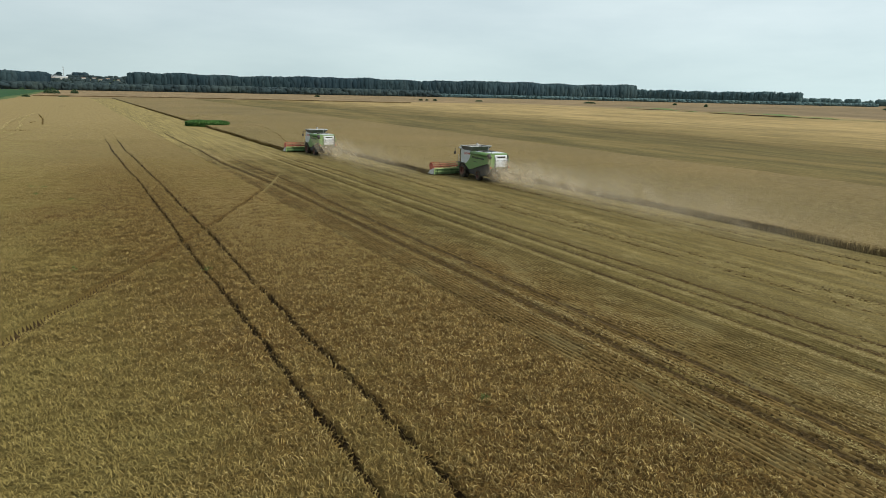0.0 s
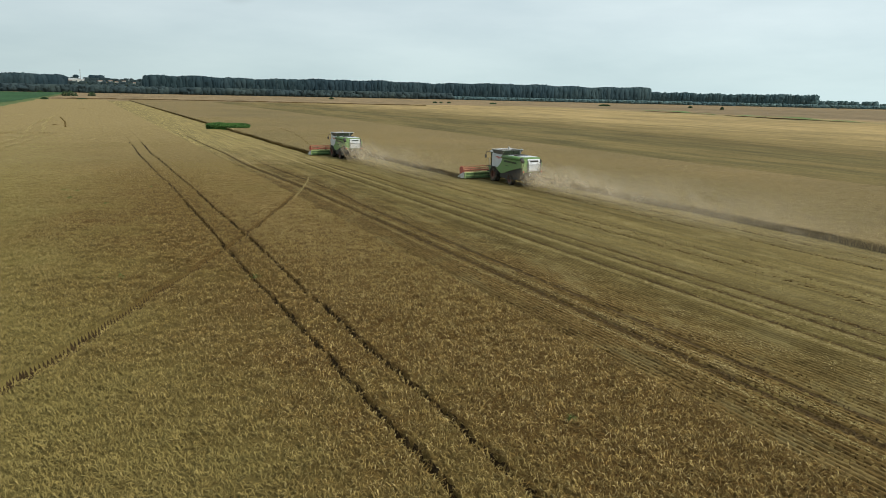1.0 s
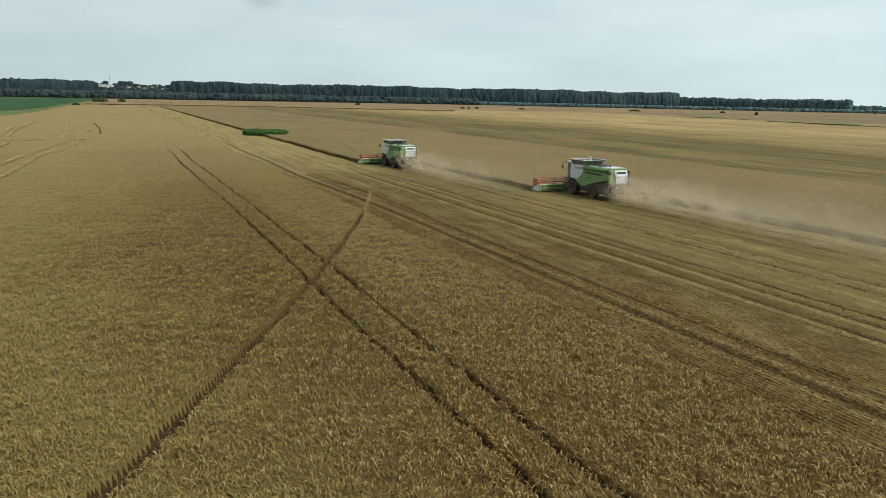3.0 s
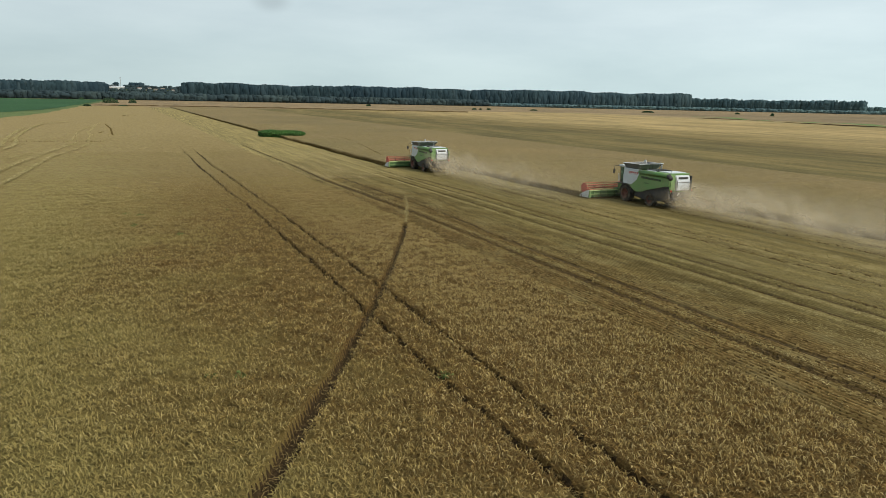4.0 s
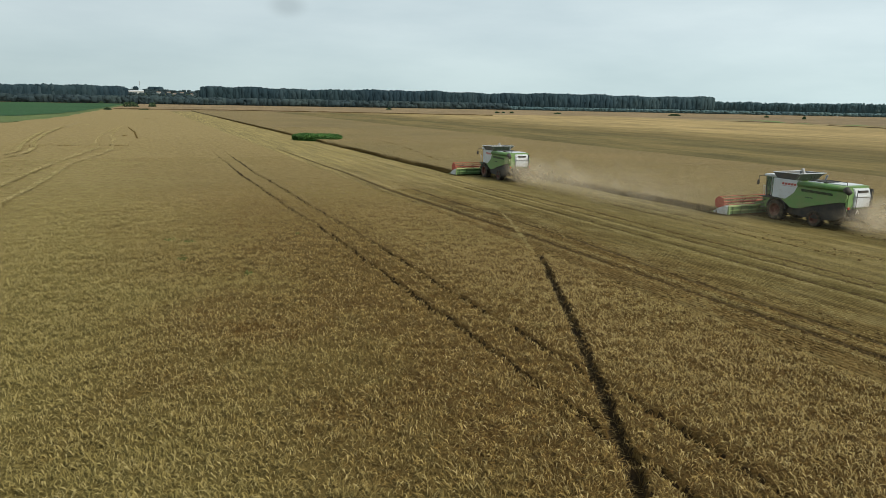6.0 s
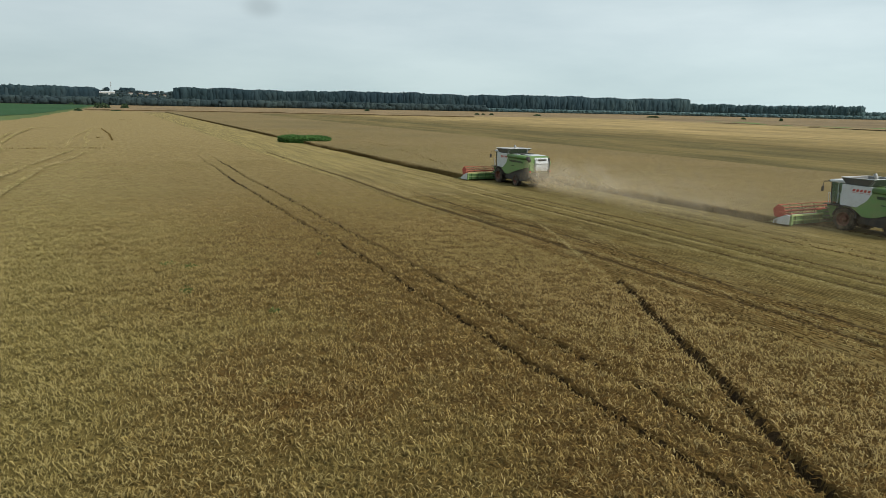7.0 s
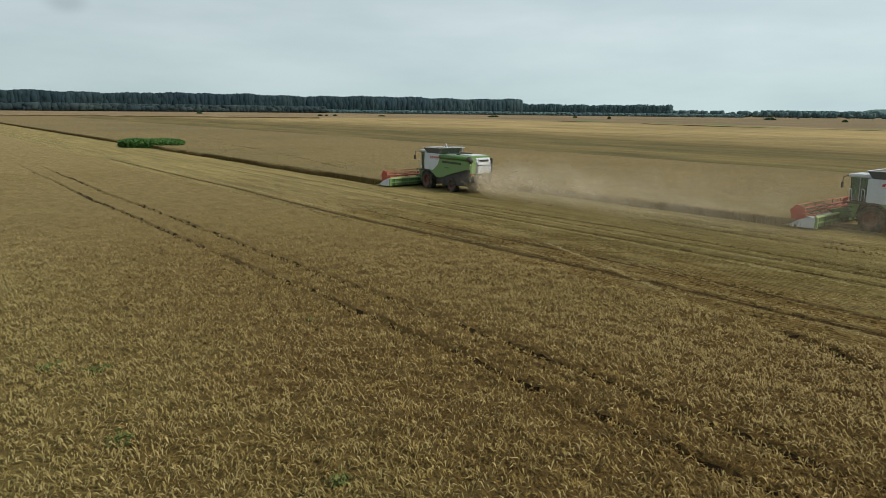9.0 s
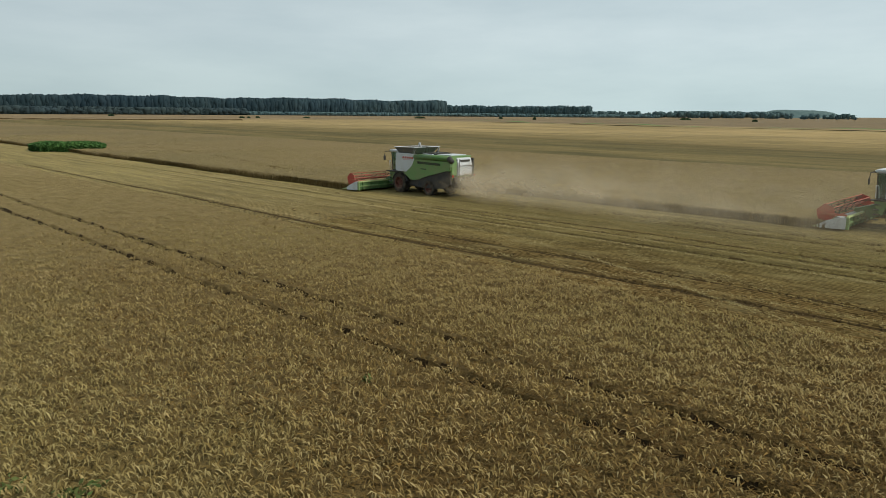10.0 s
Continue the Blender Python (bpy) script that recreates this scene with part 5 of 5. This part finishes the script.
    # unloading tube folded back along the near side
    part("unloading_tube", rodded((-1.62, -2.2, 3.70), (-1.64, -6.95, 3.74), 0.235, 24), P_TUBE, c, "green unloading tube folded back", True)
    part("tube_bracket", boxed(-1.68, -1.4, -4.6, -4.4, 3.46, 3.56, 0.02), P_BLACK, c)
    part("spout", rodded((-1.64, -6.92, 3.76), (-1.68, -7.40, 3.42), 0.27, 20, 0.22), P_BLACK, c, "black rubber spout", True)
    # rear hood
    rear = part("rear_hood", slab([(-6.55, 3.86), (-7.05, 3.74), (-7.3, 3.1), (-7.25, 2.15), (-6.6, 1.95), (-6.5, 2.4)], -0.72, 1.25, 0.05), P_WHITE, c, "pale grey rear hood")
    part("hood_seam", boxed(-0.73, 1.26, -7.335, -7.27, 3.02, 3.06), P_BLACK, rear)
    part("hood_grille", boxed(-0.35, 0.85, -7.27, -7.12, 3.42, 3.60), P_GRILL, rear)
    part("hood_edge", boxed(1.25, 1.36, -7.3, -6.6, 2.0, 3.72, 0.03), P_BLACK, rear, "black rubber edge of the hood")
    part("roof_hatch", boxed(-1.3, -0.2, -4.3, -2.9, 3.95, 4.02, 0.02), P_WHITE, c, "pale roof hatch")
    part("straw_chopper", boxed(-1.2, 1.2, -7.2, -6.1, 1.2, 1.95, 0.08), P_BLACK, c)
    part("spreader", boxed(-1.3, 1.3, -7.35, -6.9, 1.0, 1.3, 0.05), P_BLACK, c)
    for s in (-1, 1):
        bm = tube([(s * 1.0 + 0.25, -7.4, 1.35), (s * 1.0 + 0.25, -7.42, 3.7)], 0.025)
        part("rear_corner", boxed(min(s * 0.72, s * 1.5), max(s * 0.72, s * 1.5), -7.12, -6.9, 2.1, 3.6, 0.08), P_GREEN, c) if s < 0 else None
        part("tail_lamp", boxed(s * 1.45 - 0.1, s * 1.45 + 0.1, -7.3, -7.2, 2.0, 2.2, 0.01), LAMP_RED, c)
        part("lamp_arm", rodded((s * 1.2, -7.2, 2.1), (s * 1.72, -7.25, 2.12), 0.03), P_BLACK, c)
        part("ladder_rail", bm, P_BLACK, c)
    for k in range(6):
        part("ladder_rung", rodded((0.9, -7.42, 1.5 + 0.36 * k), (1.25, -7.42, 1.5 + 0.36 * k), 0.02), P_BLACK, c)
    tri = bmesh.new()
    for p0, p1 in (((-0.2, 0), (0.0, 0.34)), ((0.0, 0.34), (0.2, 0))):
        rod(tri, (p0[0] - 0.4, -7.38, 1.6 + p0[1]), (p1[0] - 0.4, -7.38, 1.6 + p1[1]), 0.035, 6)
    part("warning_chevron", tri, LAMP_CLEAR, c)
    # cab
    cab = part("cab", boxed(-0.98, 0.98, 0.52, 0.66, 2.1, 4.0, 0.02), P_WHITE, c, "cab rear wall")
    part("cab_floor", boxed(-1.0, 1.0, 0.6, 2.15, 2.02, 2.18, 0.03), P_BLACK, cab)
    part("cab_roof", boxed(-1.18, 1.18, 0.35, 2.45, 3.98, 4.22, 0.08), P_WHITE, cab, "white cab roof with work lamps")
    for s in (-1, 1):
        part("side_glass", slab([(0.7, 2.2), (2.05, 2.2), (2.2, 3.98), (0.7, 3.98)], s * 0.965, s * 0.985), GLASS, cab)
        part("pillar", rodded((s * 0.96, 2.08, 2.15), (s * 0.98, 2.24, 4.0), 0.05), P_BLACK, cab)
        part("pillar", rodded((s * 0.98, 0.72, 2.15), (s * 0.98, 0.72, 4.0), 0.05), P_BLACK, cab)
        part("pillar", rodded((s * 0.99, 1.42, 2.18), (s * 0.99, 1.45, 4.0), 0.035), P_WHITE, cab, "pale door post")
        part("mirror_arm", tube([(s * 1.1, 2.35, 4.05), (s * 1.62, 2.62, 4.02), (s * 1.66, 2.64, 3.6)], 0.03), P_BLACK, cab)
        part("mirror", boxed(s * 1.66 - 0.14, s * 1.66 + 0.14, 2.60, 2.70, 3.15, 3.62, 0.03), P_BLACK, cab)
        part("hand_rail", tube([(s * 1.25, 0.85, 2.25), (s * 1.30, 0.85, 3.05), (s * 1.30, 1.12, 3.15), (s * 1.25, 1.12, 2.25)], 0.028), P_WHITE, cab)
        part("hand_rail", tube([(s * 1.25, 1.85, 2.2), (s * 1.36, 1.95, 3.1), (s * 1.36, 2.15, 3.1), (s * 1.28, 2.1, 2.2)], 0.028), P_WHITE, cab)
        for k in range(3):
            part("work_lamp", boxed(s * (0.35 + 0.28 * k) - 0.1, s * (0.35 + 0.28 * k) + 0.1, 2.42, 2.50, 4.02, 4.16, 0.015), LAMP_CLEAR, cab)
    part("roof_visor", boxed(-1.2, 1.2, 2.30, 2.58, 4.0, 4.10, 0.03), P_BLACK, cab, "black visor over the windscreen")
    part("steering_column", rodded((0, 1.75, 2.18), (0, 1.6, 2.95), 0.07), P_BLACK, cab)
    part("console", boxed(0.45, 0.8, 1.0, 1.6, 2.18, 2.95, 0.05), P_STEEL, cab)
    cab.matrix_basis = Matrix.Translation((0, 0.09, 0)) @ Matrix.Diagonal((1, 0.84, 1, 1))
    part("windscreen", boxed(-0.95, 0.95, 2.12, 2.15, 2.2, 3.98, m=None), GLASS, cab)
    part("driver_seat", boxed(-0.3, 0.3, 0.95, 1.5, 2.18, 2.75, 0.06), P_BLACK, cab)
    part("platform", boxed(-1.62, -1.0, 0.55, 2.15, 2.02, 2.10, 0.02), P_BLACK, c)
    for k in range(4):
        part("step", boxed(-1.68, -1.25, 1.5, 1.85, 0.65 + 0.36 * k, 0.69 + 0.36 * k), P_BLACK, c)
    for s in (-1, 1):
        part("front_cowl", slab([(0.95, 2.02), (1.95, 2.02), (1.70, 1.35), (1.42, 0.95), (1.24, 1.05), (1.18, 1.55)], min(s * 0.95, s * 1.38), max(s * 0.95, s * 1.38), 0.04), P_GREEN, c, "light green cowl below the cab")
    # feeder house
    part("feeder_house", slab([(0.7, 1.15), (0.7, 2.05), (3.3, 1.25), (3.3, 0.35)], -0.75, 0.75, 0.05), P_DGREEN, c, "green feeder house")
    return c


def header(c, w):
    """Cutting table with its reel, about 10 m wide; the reel's ends are red six-sided plates."""
    h = part("header", slab([(3.15, 0.28), (3.15, 1.02), (3.28, 1.06), (3.36, 0.50), (4.55, 0.24), (4.62, 0.18), (3.3, 0.20)], -w / 2, w / 2, 0.02), P_DGREEN, c, "dusty green cutting table")
    part("top_beam", boxed(-w / 2, w / 2, 3.05, 3.24, 0.98, 1.13, 0.03), P_YELLOW, h, "pale green steel beam")
    part("back_rib", boxed(-w / 2, w / 2, 3.02, 3.14, 0.55, 0.68, 0.02), P_GREEN, h)
    for k in range(9):
        x = -w / 2 + w * (k + 0.5) / 9
        part("brace", boxed(x - 0.05, x + 0.05, 3.03, 3.15, 0.3, 1.0, 0.01), P_DGREEN, h)
    part("intake_auger", rodded((-w / 2 + 0.15, 3.75, 0.78), (w / 2 - 0.15, 3.75, 0.78), 0.26, 18), P_STEEL, h, "grey intake auger")
    for s in (-1, 1):
        x0, x1 = sorted((s * w / 2, s * (w / 2 + 0.14)))
        part("end_plate", slab([(2.95, 0.22), (2.95, 0.98), (3.6, 1.02), (4.4, 0.72), (5.0, 0.36), (4.9, 0.16)], x0, x1, 0.03), P_WHITE, h, "pale grey end plate")
        part("end_trim", slab([(2.93, 0.22), (2.93, 1.02), (3.12, 1.04), (3.12, 0.22)], x0 - 0.02, x1 + 0.02), P_GREEN, h)
        part("crop_divider", rodded((s * (w / 2 + 0.07), 4.85, 0.30), (s * (w / 2 + 0.07), 6.0, 0.10), 0.09, 10, 0.015), P_YELLOW, h, "pointed crop divider")
        part("reel_arm", boxed(s * (w / 2 - 0.02) - 0.05, s * (w / 2 - 0.02) + 0.05, 3.15, 4.45, 1.12, 1.26, 0.02), P_REEL, h)
        hexo = [(4.55 + 0.66 * math.cos(math.pi / 3 * k + 0.3), 1.22 + 0.66 * math.sin(math.pi / 3 * k + 0.3)) for k in range(6)]
        part("reel_end", slab(hexo, s * (w / 2 - 0.18) - 0.02, s * (w / 2 - 0.18) + 0.02, 0.01), P_RED, h, "red six-sided reel plate")
    part("reel", rodded((-w / 2 + 0.2, 4.55, 1.22), (w / 2 - 0.2, 4.55, 1.22), 0.10, 14), P_REEL, h, "faded red reel tube")
    tines = bmesh.new()
    for k in range(6):
        y, z = 4.55 + 0.60 * math.cos(math.pi / 3 * k + 0.3), 1.22 + 0.60 * math.sin(math.pi / 3 * k + 0.3)
        part("bat", rodded((-w / 2 + 0.2, y, z), (w / 2 - 0.2, y, z), 0.035, 8), P_REEL, h, "faded red reel bat")
        for q in range(52):
            x = -w / 2 + 0.3 + q * (w - 0.6) / 51
            rod(tines, (x, y, z), (x, y - 0.05, z - 0.26), 0.010, 4)
    tagged(part("tines", tines, P_BLACK, h), kind="stuff")
    for q in range(1, 6):
        x = -w / 2 + w * q / 6
        bm = bmesh.new()
        for k in range(6):
            rod(bm, (x, 4.55, 1.22), (x, 4.55 + 0.60 * math.cos(math.pi / 3 * k + 0.3), 1.22 + 0.60 * math.sin(math.pi / 3 * k + 0.3)), 0.03, 6)
        part("spider", bm, P_BLACK, h, "black reel spider")
    bm = bmesh.new()
    for q in range(100):
        x = -w / 2 + 0.1 + q * (w - 0.2) / 99
        rod(bm, (x, 4.5, 0.22), (x, 4.72, 0.20), 0.014, 4, 0.004)
    tagged(part("knife_fingers", bm, P_STEEL, h), kind="stuff")
    h.matrix_basis = pose(0, -0.5, 0)
    return h


first = combine("green and pale grey combine harvester cutting ripe wheat", (52.5, NEAR_TIP - 4.55, 0.0))
header(first, 9.7)
copy_thing(first, pose(42.3, FAR_TIP - 4.55, 0.0))


# ---- dust behind the harvesters ----
dn, dl = DUST.node_tree.nodes, DUST.node_tree.links
veil, clear, thick = dn.new("ShaderNodeMixShader"), dn.new("ShaderNodeBsdfTransparent"), dn.new("ShaderNodeAttribute")
thick.attribute_name = "thickness"
billow = add_noise(dn, dl, 0.75, 4, 0.5, "Object", (1, 0.6, 1.2))
puff = dn.new("ShaderNodeMapRange")
puff.inputs["From Min"].default_value, puff.inputs["From Max"].default_value = 0.33, 0.67
puff.inputs["To Min"].default_value, puff.inputs["To Max"].default_value = 0.15, 1.35
dl.new(billow.outputs[0], puff.inputs["Value"])
dense = dn.new("ShaderNodeMath")
dense.operation = "MULTIPLY"
dl.new(thick.outputs["Fac"], dense.inputs[0])
dl.new(puff.outputs[0], dense.inputs[1])
dl.new(dense.outputs[0], veil.inputs[0])
dl.new(clear.outputs[0], veil.inputs[1])
dl.new(dn["Mix Shader"].outputs[0], veil.inputs[2])
dl.new(veil.outputs[0], dn["Material Output"].inputs[0])


def dust(at, length, seed, dense):
    """Chaff dust in rolling veils behind a machine: thin smoke by the wheels, a plume at the rear, widening and thinning as it drifts off."""
    r = np.random.default_rng(seed)
    along_n, up_n = 100, 18
    s, u = np.meshgrid(np.linspace(0, 1, along_n) ** 1.4, np.linspace(0, 1, up_n))
    for k, off in enumerate((-2.4, -1.2, 0.0, 1.3)):
        ph = r.uniform(0, 6, 6)
        back = 2.2 + s * length + 0.4 * k
        roll = 0.5 * np.sin(back / 1.9 + ph[0] + 2.0 * u) + 0.35 * np.sin(back / 0.9 + ph[1] - 3.0 * u) + 0.25 * np.sin(back / 4.7 + ph[2])
        top = (1.1 + 2.5 * np.clip((back - 5.0) / 5, 0, 1) + 0.35 * np.sin(back / 2.3 + ph[3]) + 0.2 * np.sin(back / 0.8 + ph[4])) * (1 + 0.5 * s)
        wide = np.interp(back, (2, 7, 12), (0.75, 0.6, 1.0))
        x = at[0] + 0.3 - 0.5 * u * top + off * wide * (1 + 0.9 * s) + 0.3 * s + roll * (0.18 + 0.3 * s) + 0.6 * u * np.sin(back / 3.1 + ph[5]) * np.clip((back - 7) / 3, 0, 1)
        y = at[1] - back + 0.6 * u * np.sin(back / 1.3 + ph[2])
        z = 0.10 + u * top
        body = np.interp(back, (2.2, 5.5, 7.2, 9.5, 14, 22), (0.0, 0.24, 1.15, 1.5, 1.25, 1.0))
        fall = body * (1 - s) ** 1.1 * (1 - u) ** 0.9 * (0.15 + 0.85 * np.clip(u / 0.35, 0, 1)) * (1 - 0.45 * abs(off) / 3.0)
        v = np.stack([x, y, z], -1).reshape(-1, 3)
        ii = np.arange(s.size).reshape(s.shape)
        f = np.stack([ii[:-1, :-1], ii[:-1, 1:], ii[1:, 1:], ii[1:, :-1]], -1).reshape(-1, 4)
        ob = stuff("dust_cloud", v, f, DUST, "pale chaff dust hanging behind a harvester", "dust")
        at_v = ob.data.attributes.new("thickness", "FLOAT", "POINT")
        at_v.data.foreach_set("value", (dense * fall).ravel().astype(np.float32))
        ob.data.polygons.foreach_set("use_smooth", np.ones(len(f), bool))


dust((52.5, NEAR_TIP - 4.55), 58, 3, 0.86)
dust((42.3, FAR_TIP - 4.55), 48, 5, 0.86)
